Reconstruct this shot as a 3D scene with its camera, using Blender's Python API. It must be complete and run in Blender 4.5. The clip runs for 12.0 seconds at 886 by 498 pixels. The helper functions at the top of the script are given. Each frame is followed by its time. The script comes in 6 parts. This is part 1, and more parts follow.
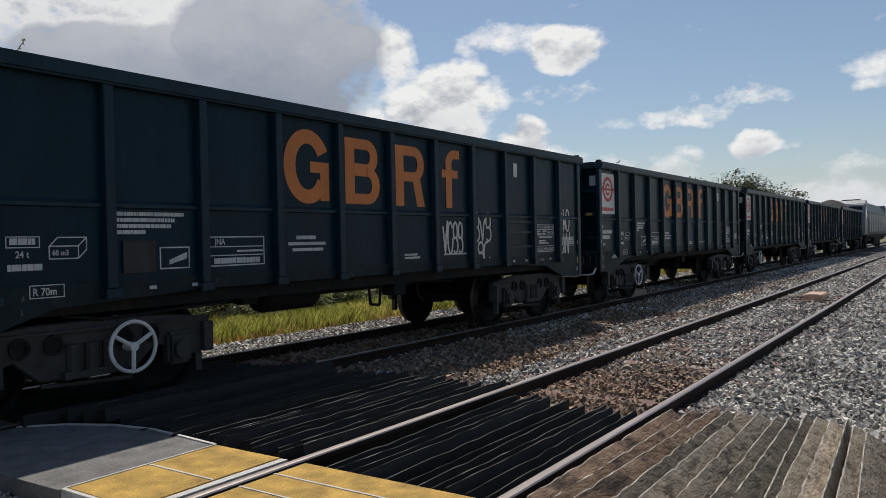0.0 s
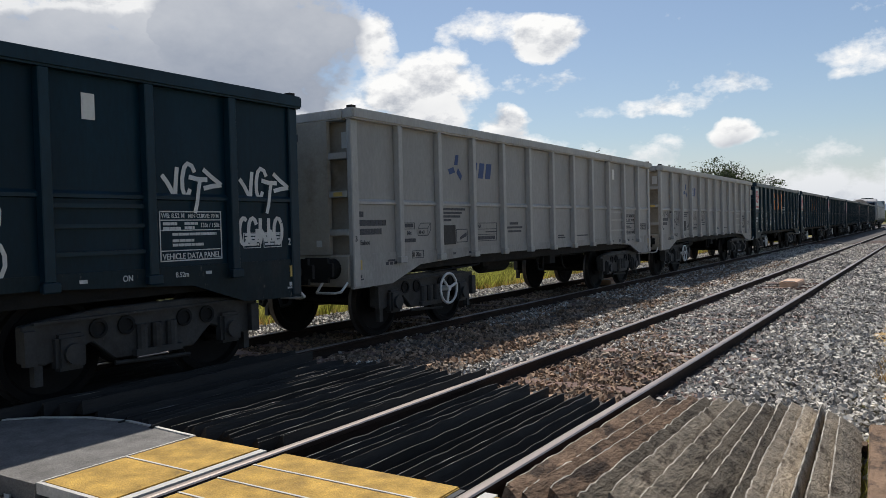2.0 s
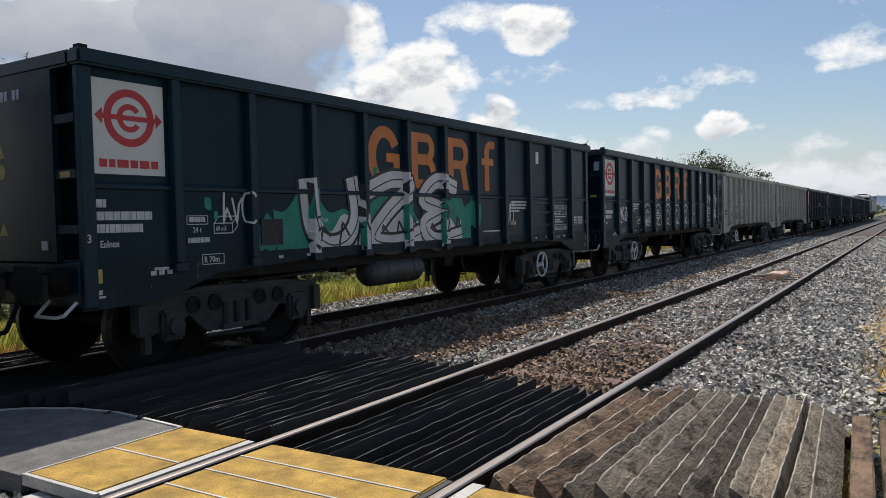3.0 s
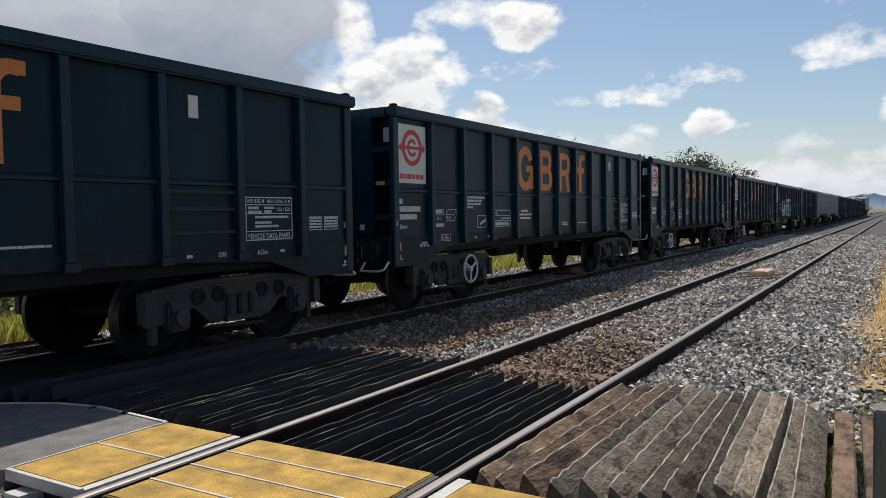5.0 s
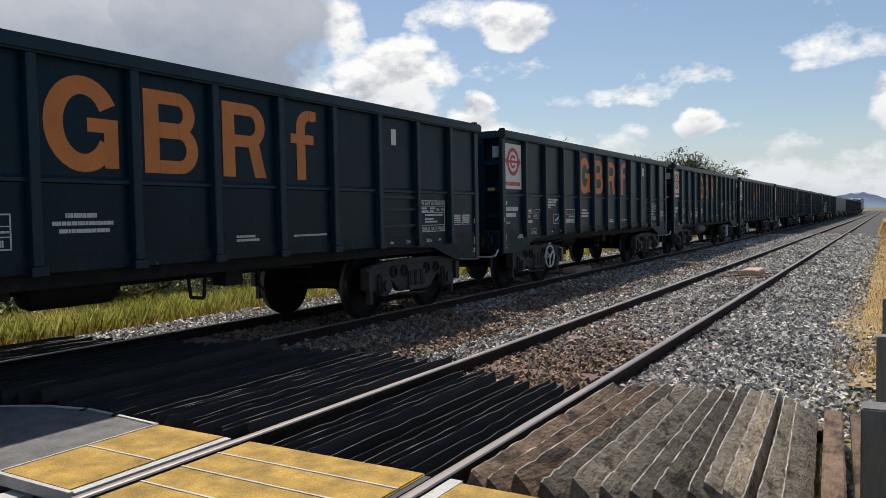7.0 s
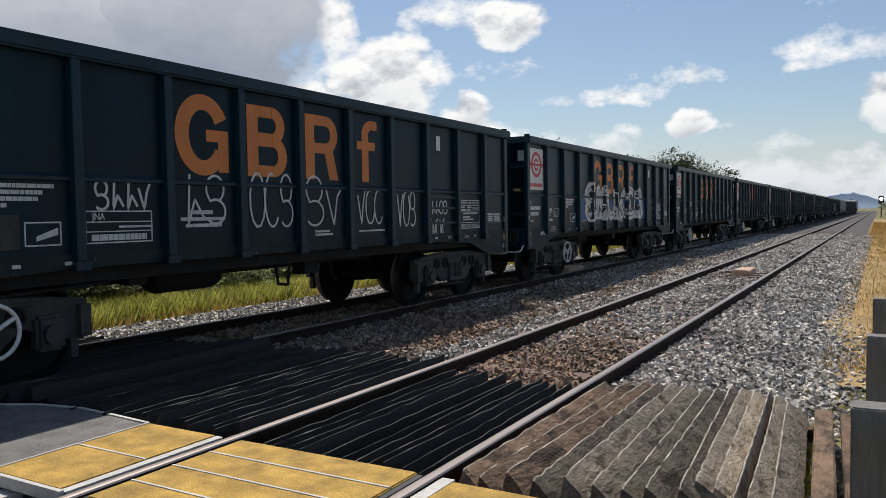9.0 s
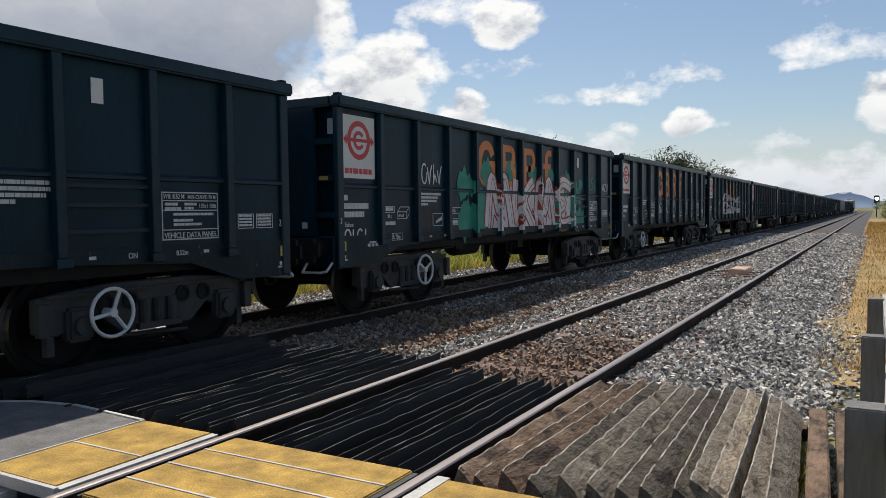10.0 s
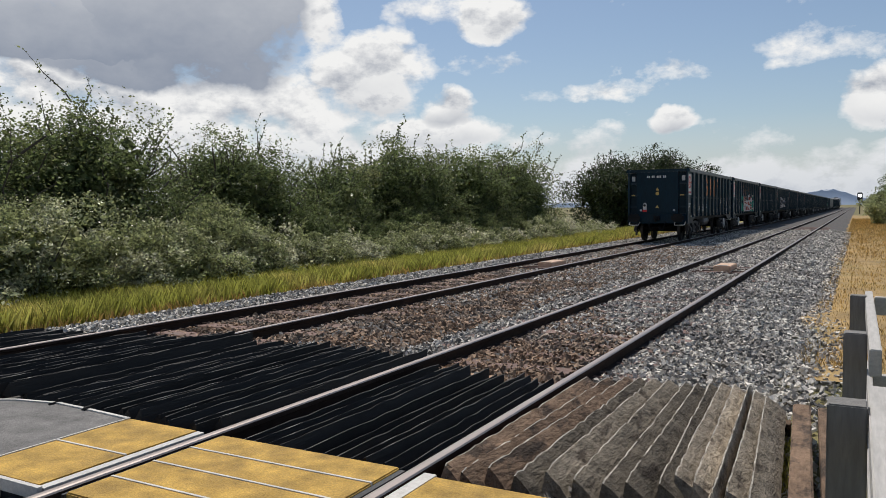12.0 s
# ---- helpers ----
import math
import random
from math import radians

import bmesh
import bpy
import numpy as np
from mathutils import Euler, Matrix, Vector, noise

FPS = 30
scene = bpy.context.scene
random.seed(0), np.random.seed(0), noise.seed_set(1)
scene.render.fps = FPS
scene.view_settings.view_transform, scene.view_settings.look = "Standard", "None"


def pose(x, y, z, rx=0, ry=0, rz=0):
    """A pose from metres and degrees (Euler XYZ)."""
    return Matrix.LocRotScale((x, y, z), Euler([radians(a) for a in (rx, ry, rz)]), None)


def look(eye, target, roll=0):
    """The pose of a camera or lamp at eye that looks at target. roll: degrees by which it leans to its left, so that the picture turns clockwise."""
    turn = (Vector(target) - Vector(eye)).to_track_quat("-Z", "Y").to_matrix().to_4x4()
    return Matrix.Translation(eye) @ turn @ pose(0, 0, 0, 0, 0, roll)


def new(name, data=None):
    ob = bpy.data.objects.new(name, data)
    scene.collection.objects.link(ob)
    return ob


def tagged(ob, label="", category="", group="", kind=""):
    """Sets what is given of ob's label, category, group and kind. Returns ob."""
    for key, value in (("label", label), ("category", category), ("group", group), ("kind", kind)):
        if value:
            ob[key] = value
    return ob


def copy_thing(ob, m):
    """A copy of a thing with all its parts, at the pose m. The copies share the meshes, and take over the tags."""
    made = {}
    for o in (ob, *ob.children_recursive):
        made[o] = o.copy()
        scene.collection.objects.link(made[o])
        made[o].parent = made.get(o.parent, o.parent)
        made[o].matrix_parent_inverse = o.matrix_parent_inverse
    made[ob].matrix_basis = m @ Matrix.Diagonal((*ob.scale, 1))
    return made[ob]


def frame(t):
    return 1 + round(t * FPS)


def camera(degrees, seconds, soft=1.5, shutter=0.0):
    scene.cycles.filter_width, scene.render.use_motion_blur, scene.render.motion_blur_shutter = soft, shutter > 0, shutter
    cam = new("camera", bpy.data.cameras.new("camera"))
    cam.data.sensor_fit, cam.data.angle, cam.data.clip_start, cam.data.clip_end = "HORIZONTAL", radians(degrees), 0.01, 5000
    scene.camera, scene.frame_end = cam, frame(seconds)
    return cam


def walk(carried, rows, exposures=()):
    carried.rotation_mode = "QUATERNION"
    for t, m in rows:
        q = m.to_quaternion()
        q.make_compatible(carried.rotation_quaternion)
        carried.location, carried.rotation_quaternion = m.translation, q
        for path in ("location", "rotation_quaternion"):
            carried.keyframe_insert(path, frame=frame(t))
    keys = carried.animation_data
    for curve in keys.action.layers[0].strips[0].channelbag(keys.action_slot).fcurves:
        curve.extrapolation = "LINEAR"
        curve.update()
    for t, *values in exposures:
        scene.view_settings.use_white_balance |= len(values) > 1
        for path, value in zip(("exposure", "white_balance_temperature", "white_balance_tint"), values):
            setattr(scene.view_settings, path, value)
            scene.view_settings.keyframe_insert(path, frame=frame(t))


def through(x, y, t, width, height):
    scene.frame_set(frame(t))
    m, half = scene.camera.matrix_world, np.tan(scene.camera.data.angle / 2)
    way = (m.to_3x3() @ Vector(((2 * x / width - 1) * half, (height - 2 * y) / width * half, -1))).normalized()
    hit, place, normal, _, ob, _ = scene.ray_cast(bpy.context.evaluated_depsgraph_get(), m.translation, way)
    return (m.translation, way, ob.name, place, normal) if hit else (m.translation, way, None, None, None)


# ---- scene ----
# x across the tracks, y along them, z up from the rail heads
cam = camera(60.5, 12.0, 0.5)
ROWS = [
    (0.0, 2.833, -0.017, 1.412, -0.69, 1.19, 34.25),
    (0.5, 2.835, -0.015, 1.412, -0.89, 1.31, 33.92),
    (1.0, 2.839, -0.008, 1.413, -1.02, 1.25, 33.24),
    (1.5, 2.841, -0.005, 1.412, -1.09, 1.29, 32.91),
    (2.0, 2.843, -0.001, 1.411, -1.53, 1.46, 32.83),
    (2.5, 2.842, -0.002, 1.412, -1.82, 1.30, 32.40),
    (3.0, 2.842, -0.002, 1.414, -2.22, 1.22, 31.95),
    (5.0, 2.841, -0.002, 1.413, -2.55, 0.86, 31.02),
    (5.5, 2.842, -0.004, 1.413, -2.74, 0.90, 31.00),
    (6.0, 2.843, -0.002, 1.412, -2.68, 0.91, 30.76),
    (6.5, 2.845, -0.003, 1.414, -2.69, 0.88, 30.53),
    (7.0, 2.847, -0.001, 1.414, -2.54, 1.05, 30.39),
    (9.0, 2.847, -0.001, 1.413, -2.62, 0.86, 29.85),
    (9.5, 2.848, 0.001, 1.414, -2.96, 0.83, 29.61),
    (10.0, 2.848, -0.000, 1.416, -2.79, 0.62, 29.59),
    (10.5, 2.847, -0.001, 1.417, -2.66, 0.74, 29.25),
    (11.0, 2.849, -0.003, 1.418, -2.75, 0.70, 28.88),
    (11.5, 2.850, -0.001, 1.419, -2.86, 0.63, 28.84),
    (12.0, 2.851, 0.000, 1.420, -3.06, 0.58, 28.62),
]
walk(cam, [(t, pose(x, y, z, 90 + pitch, roll, yaw)) for t, x, y, z, pitch, roll, yaw in ROWS],
     exposures=((0.0, -0.2), (1.2, 0.0), (10.5, 0.0), (12.0, -0.15)))

# ---- light ----
SUN_FROM = Vector((-0.354, 0.45, 1.0)).normalized()
sun = new("sun", bpy.data.lights.new("sun", "SUN"))
sun.data.energy, sun.data.angle, sun.data.color = 4.3, radians(0.6), (1.0, 0.945, 0.87)
sun.matrix_world = look((-35, 45, 100), (0, 0, 0))


def build_world():
    world = bpy.data.worlds.new("sky")
    scene.world = world
    world.use_nodes = True
    nt = world.node_tree
    nt.nodes.clear()
    N, L = nt.nodes.new, nt.links.new

    def math_node(op, a, b=None, c=None, clamp=False):
        n = N("ShaderNodeMath")
        n.operation, n.use_clamp = op, clamp
        for i, v in enumerate((a, b, c)):
            if v is None:
                continue
            if isinstance(v, (int, float)):
                n.inputs[i].default_value = v
            else:
                L(v, n.inputs[i])
        return n.outputs[0]

    def vec(op, a, b):
        n = N("ShaderNodeVectorMath")
        n.operation = op
        for i, v in enumerate((a, b)):
            if isinstance(v, (tuple, list, Vector)):
                n.inputs[i].default_value = v
            else:
                L(v, n.inputs[i])
        return n

    def noise_node(vector, scale, detail, rough):
        n = N("ShaderNodeTexNoise")
        n.inputs["Scale"].default_value, n.inputs["Detail"].default_value, n.inputs["Roughness"].default_value = scale, detail, rough
        L(vector, n.inputs["Vector"])
        return n

    sky = N("ShaderNodeTexSky")
    sky.sky_type, sky.sun_disc = "NISHITA", False
    sky.sun_elevation = math.asin(SUN_FROM.z)
    sky.sun_rotation = math.atan2(SUN_FROM.x, SUN_FROM.y)
    sky.air_density, sky.dust_density, sky.ozone_density = 1.0, 0.8, 2.0
    way = N("ShaderNodeTexCoord").outputs["Generated"]
    sep = N("ShaderNodeSeparateXYZ")
    L(way, sep.inputs[0])
    up = math_node("MAXIMUM", sep.outputs[2], 0.0)
    bearing = math_node("ARCTAN2", math_node("MULTIPLY", sep.outputs[0], -1.0), sep.outputs[1])
    spread = vec("MULTIPLY", way, (1.0, 1.0, 1.6)).outputs[0]
    billow = noise_node(spread, 13.0, 11.0, 0.60).outputs["Fac"]
    above = noise_node(vec("ADD", spread, (-0.004, 0.006, 0.022)).outputs[0], 13.0, 11.0, 0.60).outputs["Fac"]
    warp = noise_node(way, 11.0, 5.0, 0.55)
    shift = vec("SUBTRACT", warp.outputs["Color"], (0.5, 0.5, 0.5)).outputs[0]
    bent = vec("ADD", way, vec("MULTIPLY", shift, (0.05, 0.05, 0.05)).outputs[0]).outputs[0]
    ragged = math_node("SUBTRACT", billow, 0.5)
    # cumulus banks stand higher to the left of the line than over it
    west = math_node("MULTIPLY", math_node("SUBTRACT", bearing, 0.42), 4.0, clamp=True)
    bank_top = math_node("ADD", 0.075, math_node("MULTIPLY", west, 0.125))
    field = math_node("MAXIMUM", math_node("MINIMUM", math_node("DIVIDE", math_node("SUBTRACT", bank_top, sep.outputs[2]), 0.09), 0.62), -1.2)
    dark = None
    # single clouds: bearing left of the track, elevation, half width, half height, weight, greyness
    for az, el, wide, high, weight, grey in CLOUDS:
        a, e = radians(az), radians(el)
        c = Vector((-math.sin(a) * math.cos(e), math.cos(a) * math.cos(e), math.sin(e)))
        right = Vector((math.cos(a), math.sin(a), 0))
        top = right.cross(c)
        d = vec("SUBTRACT", bent, tuple(c)).outputs[0]
        u = math_node("DIVIDE", vec("DOT_PRODUCT", d, tuple(right)).outputs["Value"], radians(wide))
        v = math_node("DIVIDE", vec("DOT_PRODUCT", d, tuple(top)).outputs["Value"], radians(high))
        r2 = math_node("ADD", math_node("MULTIPLY", u, u), math_node("MULTIPLY", v, v))
        front = math_node("GREATER_THAN", vec("DOT_PRODUCT", way, tuple(c)).outputs["Value"], 0.0)
        core = math_node("MAXIMUM", math_node("SUBTRACT", 1.0, r2), -1.0)
        lump = math_node("SUBTRACT", math_node("MULTIPLY", math_node("ADD", core, 1.0), front), 1.0)
        field = math_node("MAXIMUM", field, lump if weight > 0.8 else math_node("SUBTRACT", math_node("MULTIPLY", lump, 0.55 * weight), 0.14))
        if grey > 1:
            # a heavy cloud, grey all through but for its rim, deeper towards its base
            g = math_node("MULTIPLY", math_node("ADD", math_node("SUBTRACT", 0.90, r2), math_node("MULTIPLY", ragged, 0.8)), 3.5, clamp=True)
            g = math_node("MULTIPLY", math_node("MULTIPLY", g, front), math_node("SUBTRACT", 0.80, math_node("MULTIPLY", v, 0.22), clamp=True))
        else:
            g = math_node("MULTIPLY", math_node("MULTIPLY", math_node("SUBTRACT", 0.20, v), 0.9, clamp=True), math_node("MULTIPLY", math_node("MULTIPLY", core, 1.6, clamp=True), grey))
            g = math_node("MULTIPLY", g, front)
        dark = g if dark is None else math_node("MAXIMUM", dark, g)
    dense = math_node("ADD", field, math_node("MULTIPLY", ragged, 2.7))
    thick = math_node("MULTIPLY", dense, 2.1, clamp=True)
    # the sun stands behind the clouds: thin rims shine, thick cores and undersides are grey
    relief = math_node("ADD", math_node("MULTIPLY", math_node("SUBTRACT", dense, 0.35), 0.38, clamp=True), math_node("MULTIPLY", math_node("SUBTRACT", above, billow), 4.2))
    shade = math_node("MAXIMUM", math_node("MULTIPLY", dark, 0.95), math_node("MULTIPLY", relief, 0.72, clamp=True))
    shade = math_node("ADD", shade, math_node("MULTIPLY", ragged, -0.35), clamp=True)
    tone = N("ShaderNodeMix")
    tone.data_type = "RGBA"
    L(shade, tone.inputs["Factor"])
    tone.inputs["A"].default_value, tone.inputs["B"].default_value = (*CLOUD_WHITE, 1), (*CLOUD_GREY, 1)
    blue = N("ShaderNodeVectorMath")
    blue.operation = "SCALE"
    L(sky.outputs[0], blue.inputs[0])
    blue.inputs["Scale"].default_value = SKY_STRENGTH
    mix = N("ShaderNodeMix")
    mix.data_type = "RGBA"
    L(thick, mix.inputs["Factor"])
    L(blue.outputs[0], mix.inputs["A"])
    L(tone.outputs["Result"], mix.inputs["B"])
    haze = N("ShaderNodeMix")
    haze.data_type = "RGBA"
    L(math_node("MULTIPLY", math_node("SUBTRACT", 1.0, math_node("DIVIDE", up, 0.11)), 0.8, clamp=True), haze.inputs["Factor"])
    L(mix.outputs["Result"], haze.inputs["A"])
    haze.inputs["B"].default_value = (*HAZE, 1)
    back = N("ShaderNodeBackground")
    L(haze.outputs["Result"], back.inputs["Color"])
    out = N("ShaderNodeOutputWorld")
    L(back.outputs[0], out.inputs[0])


SKY_STRENGTH, CLOUD_WHITE, CLOUD_GREY, HAZE = 0.096, (0.98, 0.978, 0.97), (0.25, 0.295, 0.385), (0.60, 0.645, 0.71)
CLOUDS = [
    (62.0, 19.5, 14.0, 9.0, 1.0, 0.35),
    (46.0, 13.9, 8.6, 6.4, 1.0, 1.2),
    (54.0, 12.6, 13.0, 3.2, 1.0, 1.2),
    (49.5, 11.5, 9.4, 3.5, 1.0, 1.2),
    (37.5, 13.6, 1.8, 2.6, 1.0, 0.1),
    (24.6, 13.6, 3.6, 1.7, 1.0, 0.25),
    (30.0, 14.3, 4.5, 1.3, 0.8, 0.1),
    (31.5, 11.0, 3.8, 1.5, 0.75, 0.0),
    (28.3, 7.5, 2.3, 1.5, 1.0, 0.8),
    (12.0, 6.2, 2.0, 1.05, 1.0, 0.8),
    (17.0, 8.3, 6.0, 0.7, 0.7, 0.0),
    (9.0, 9.6, 6.5, 0.8, 0.65, 0.0),
    (2.0, 10.8, 5.5, 1.3, 0.45, 0.0),
    (-1.0, 6.9, 2.6, 2.2, 1.0, 0.4),
    (34.0, 8.6, 4.5, 2.0, 1.0, 0.5),
    (30.0, 5.8, 7.0, 1.5, 0.95, 0.6),
    (19.5, 5.2, 6.0, 1.1, 0.7, 0.5),
    (24.0, 10.6, 4.0, 0.9, 0.6, 0.0),
    (33.0, 12.2, 3.0, 1.3, 0.8, 0.0),
    (34.5, 10.0, 5.0, 2.6, 1.0, 0.3),
    (57.8, 11.2, 1.7, 0.6, 0.95, 0.0),
    (51.5, 12.7, 0.9, 0.6, 0.95, 0.0),
]
build_world()

# ---- materials ----
def material(name, base, rough=0.6, metal=0.0, vary=0.25, scale=6.0, fine=60.0, bump=0.15, second=None, second_scale=1.5, second_cut=0.55,
             second_soft=0.12, per_object=0.0, per_island=0.0, spec=0.5, stretch=(1, 1, 1), rough_vary=0.12, relief=0.01, chips=None):
    """A surface with grain, large stains of a second colour, relief and small differences from piece to piece."""
    m = bpy.data.materials.new(name)
    m.use_nodes = True
    nt = m.node_tree
    N, L = nt.nodes.new, nt.links.new
    b = nt.nodes["Principled BSDF"]
    co = N("ShaderNodeTexCoord").outputs["Object"]
    mp = N("ShaderNodeMapping")
    mp.inputs["Scale"].default_value = stretch
    if per_object:
        # every piece shows another stretch of the pattern
        apart = N("ShaderNodeVectorMath")
        apart.operation = "MULTIPLY_ADD"
        L(N("ShaderNodeObjectInfo").outputs["Random"], apart.inputs[0])
        apart.inputs[1].default_value = (37.0, 53.0, 29.0)
        L(co, apart.inputs[2])
        co = apart.outputs[0]
    L(co, mp.inputs[0])
    co = mp.outputs[0]

    def noise_tex(s, d=5.0, r=0.6):
        n = N("ShaderNodeTexNoise")
        n.inputs["Scale"].default_value, n.inputs["Detail"].default_value, n.inputs["Roughness"].default_value = s, d, r
        L(co, n.inputs["Vector"])
        return n.outputs["Fac"]

    def scaled(col, fac_socket, lo, hi):
        r = N("ShaderNodeMapRange")
        r.inputs["From Min"].default_value, r.inputs["From Max"].default_value = 0.25, 0.75
        r.inputs["To Min"].default_value, r.inputs["To Max"].default_value = lo, hi
        L(fac_socket, r.inputs["Value"])
        v = N("ShaderNodeVectorMath")
        v.operation = "SCALE"
        L(col, v.inputs[0])
        L(r.outputs[0], v.inputs["Scale"])
        return v.outputs[0]

    rgb = N("ShaderNodeRGB")
    rgb.outputs[0].default_value = (*base, 1)
    col = rgb.outputs[0]
    if second:
        ramp = N("ShaderNodeMapRange")
        ramp.inputs["From Min"].default_value, ramp.inputs["From Max"].default_value = second_cut, second_cut + second_soft
        L(noise_tex(second_scale, 7.0, 0.65), ramp.inputs["Value"])
        mix = N("ShaderNodeMix")
        mix.data_type = "RGBA"
        L(ramp.outputs[0], mix.inputs["Factor"])
        L(col, mix.inputs["A"])
        mix.inputs["B"].default_value = (*second, 1)
        col = mix.outputs["Result"]
    if chips:
        # small scuffs and drips of another colour
        tone, size, cut = chips
        ramp = N("ShaderNodeMapRange")
        ramp.inputs["From Min"].default_value, ramp.inputs["From Max"].default_value = cut, cut + 0.06
        L(noise_tex(size, 8.0, 0.7), ramp.inputs["Value"])
        mix = N("ShaderNodeMix")
        mix.data_type = "RGBA"
        L(ramp.outputs[0], mix.inputs["Factor"])
        L(col, mix.inputs["A"])
        mix.inputs["B"].default_value = (*tone, 1)
        col = mix.outputs["Result"]
    grain = noise_tex(fine, 3.0, 0.7)
    col = scaled(col, noise_tex(scale), 1 - vary, 1 + vary)
    col = scaled(col, grain, 1 - vary * 0.7, 1 + vary * 0.7)
    if per_object:
        col = scaled(col, N("ShaderNodeObjectInfo").outputs["Random"], 1 - per_object, 1 + per_object)
    if per_island:
        col = scaled(col, N("ShaderNodeNewGeometry").outputs["Random Per Island"], 1 - per_island, 1 + per_island)
    L(col, b.inputs["Base Color"])
    rr = N("ShaderNodeMapRange")
    rr.inputs["To Min"].default_value, rr.inputs["To Max"].default_value = max(0.02, rough - rough_vary), min(1.0, rough + rough_vary)
    L(noise_tex(scale * 2.3), rr.inputs["Value"])
    L(rr.outputs[0], b.inputs["Roughness"])
    b.inputs["Metallic"].default_value = metal
    b.inputs["Specular IOR Level"].default_value = spec
    if bump:
        bp = N("ShaderNodeBump")
        bp.inputs["Strength"].default_value, bp.inputs["Distance"].default_value = bump, relief
        L(grain, bp.inputs["Height"])
        L(bp.outputs[0], b.inputs["Normal"])
    return m


def leaf_material(name, base, second, through=0.35, rough=0.55):
    m = material(name, base, rough, vary=0.3, scale=1.2, fine=9.0, bump=0.0, second=second, second_scale=0.5, second_cut=0.5, second_soft=0.2, per_island=0.45, spec=0.35)
    nt = m.node_tree
    b = nt.nodes["Principled BSDF"]
    tr = nt.nodes.new("ShaderNodeBsdfTranslucent")
    nt.links.new(b.inputs["Base Color"].links[0].from_socket, tr.inputs["Color"])
    mix = nt.nodes.new("ShaderNodeMixShader")
    mix.inputs[0].default_value = through
    nt.links.new(b.outputs[0], mix.inputs[1])
    nt.links.new(tr.outputs[0], mix.inputs[2])
    nt.links.new(mix.outputs[0], nt.nodes["Material Output"].inputs["Surface"])
    return m


def glow_material(name, colour, strength):
    m = bpy.data.materials.new(name)
    m.use_nodes = True
    b = m.node_tree.nodes["Principled BSDF"]
    b.inputs["Base Color"].default_value = (*colour, 1)
    b.inputs["Emission Color"].default_value, b.inputs["Emission Strength"].default_value = (*colour, 1), strength
    return m


NAVY = material("navy_paint", (0.0020, 0.0185, 0.0325), 0.36, vary=0.30, scale=1.6, fine=24, bump=0.06, second=(0.0032, 0.0220, 0.037), second_scale=1.4, second_cut=0.54, stretch=(1, 1, 0.3), per_object=0.14, spec=0.16, chips=((0.030, 0.045, 0.055), 9.0, 0.72))
NAVY_TRIM = material("navy_frame_paint", (0.0042, 0.0235, 0.0380), 0.42, vary=0.30, scale=3, fine=30, bump=0.08, second=(0.007, 0.026, 0.038), second_scale=2.6, second_cut=0.55, stretch=(1, 1, 0.4), spec=0.26, chips=((0.07, 0.08, 0.08), 12.0, 0.70))
NAVY_SKIRT = material("dusty_navy_paint", (0.0060, 0.0185, 0.0250), 0.55, vary=0.35, scale=3, fine=30, bump=0.1, second=(0.020, 0.028, 0.034), second_scale=2.2, second_cut=0.52, second_soft=0.2, stretch=(1, 1, 0.5), spec=0.22, chips=((0.14, 0.14, 0.13), 9.0, 0.63))
GREY_SKIRT = material("dusty_grey_paint_low", (0.28, 0.28, 0.265), 0.6, vary=0.22, scale=3, fine=30, bump=0.08, second=(0.19, 0.175, 0.15), second_scale=2.2, second_cut=0.55, second_soft=0.2, stretch=(1, 1, 0.5))
GREY = material("grey_wagon_paint", (0.300, 0.298, 0.284), 0.5, chips=((0.12, 0.105, 0.085), 8.0, 0.70), vary=0.16, scale=1.6, fine=22, bump=0.05, second=(0.23, 0.225, 0.21), second_scale=0.8, second_cut=0.56, stretch=(1, 1, 0.4), per_object=0.06)
GREY_TRIM = material("grey_frame_paint", (0.36, 0.357, 0.34), 0.5, vary=0.18, scale=3, fine=30, bump=0.06, second=(0.20, 0.18, 0.15), second_scale=2.0, second_cut=0.62, stretch=(1, 1, 0.4))
GREY_END = material("dusty_grey_paint", (0.34, 0.31, 0.26), 0.6, vary=0.16, scale=2, fine=30, bump=0.06, second=(0.22, 0.19, 0.15), second_scale=1.2, second_cut=0.55)
# Near-black tone holds the shade under the wagons; paler stains are brake dust.
UNDER = material("shaded_brake_dust_steel", (0.0095, 0.0098, 0.0100), 0.8, vary=0.35, scale=5, fine=45, bump=0.2, second=(0.026, 0.023, 0.020), second_scale=3, second_cut=0.58, spec=0.3)
# Same steel toned paler for light on the outer frames; chips are dust.
UNDER_LIGHT = material("lit_dusty_bogie_steel", (0.034, 0.034, 0.033), 0.7, vary=0.40, scale=5, fine=45, bump=0.2, second=(0.022, 0.020, 0.018), second_scale=4, second_cut=0.50, chips=((0.14, 0.13, 0.115), 8.0, 0.66))
# Wheel steel painted near-black for the shade beneath the wagons.
WHEEL = material("shaded_wheel_steel", (0.0055, 0.005, 0.005), 0.7, spec=0.2, metal=0.0, vary=0.3, scale=4, fine=30, bump=0.1)
TANK = material("dull_grey_tank_paint", (0.045, 0.046, 0.048), 0.55, vary=0.3, scale=4, fine=30, bump=0.08, second=(0.025, 0.022, 0.02), second_scale=3, second_cut=0.55)
WHITE = material("white_paint", (0.62, 0.62, 0.60), 0.5, vary=0.14, scale=5, fine=50, bump=0.05)
LETTER = material("stencil_white", (0.55, 0.57, 0.57), 0.5, vary=0.2, scale=9, fine=60, bump=0.0)
DARK_LETTER = material("stencil_dark", (0.03, 0.035, 0.05), 0.5, vary=0.2, scale=9, fine=60, bump=0.0)
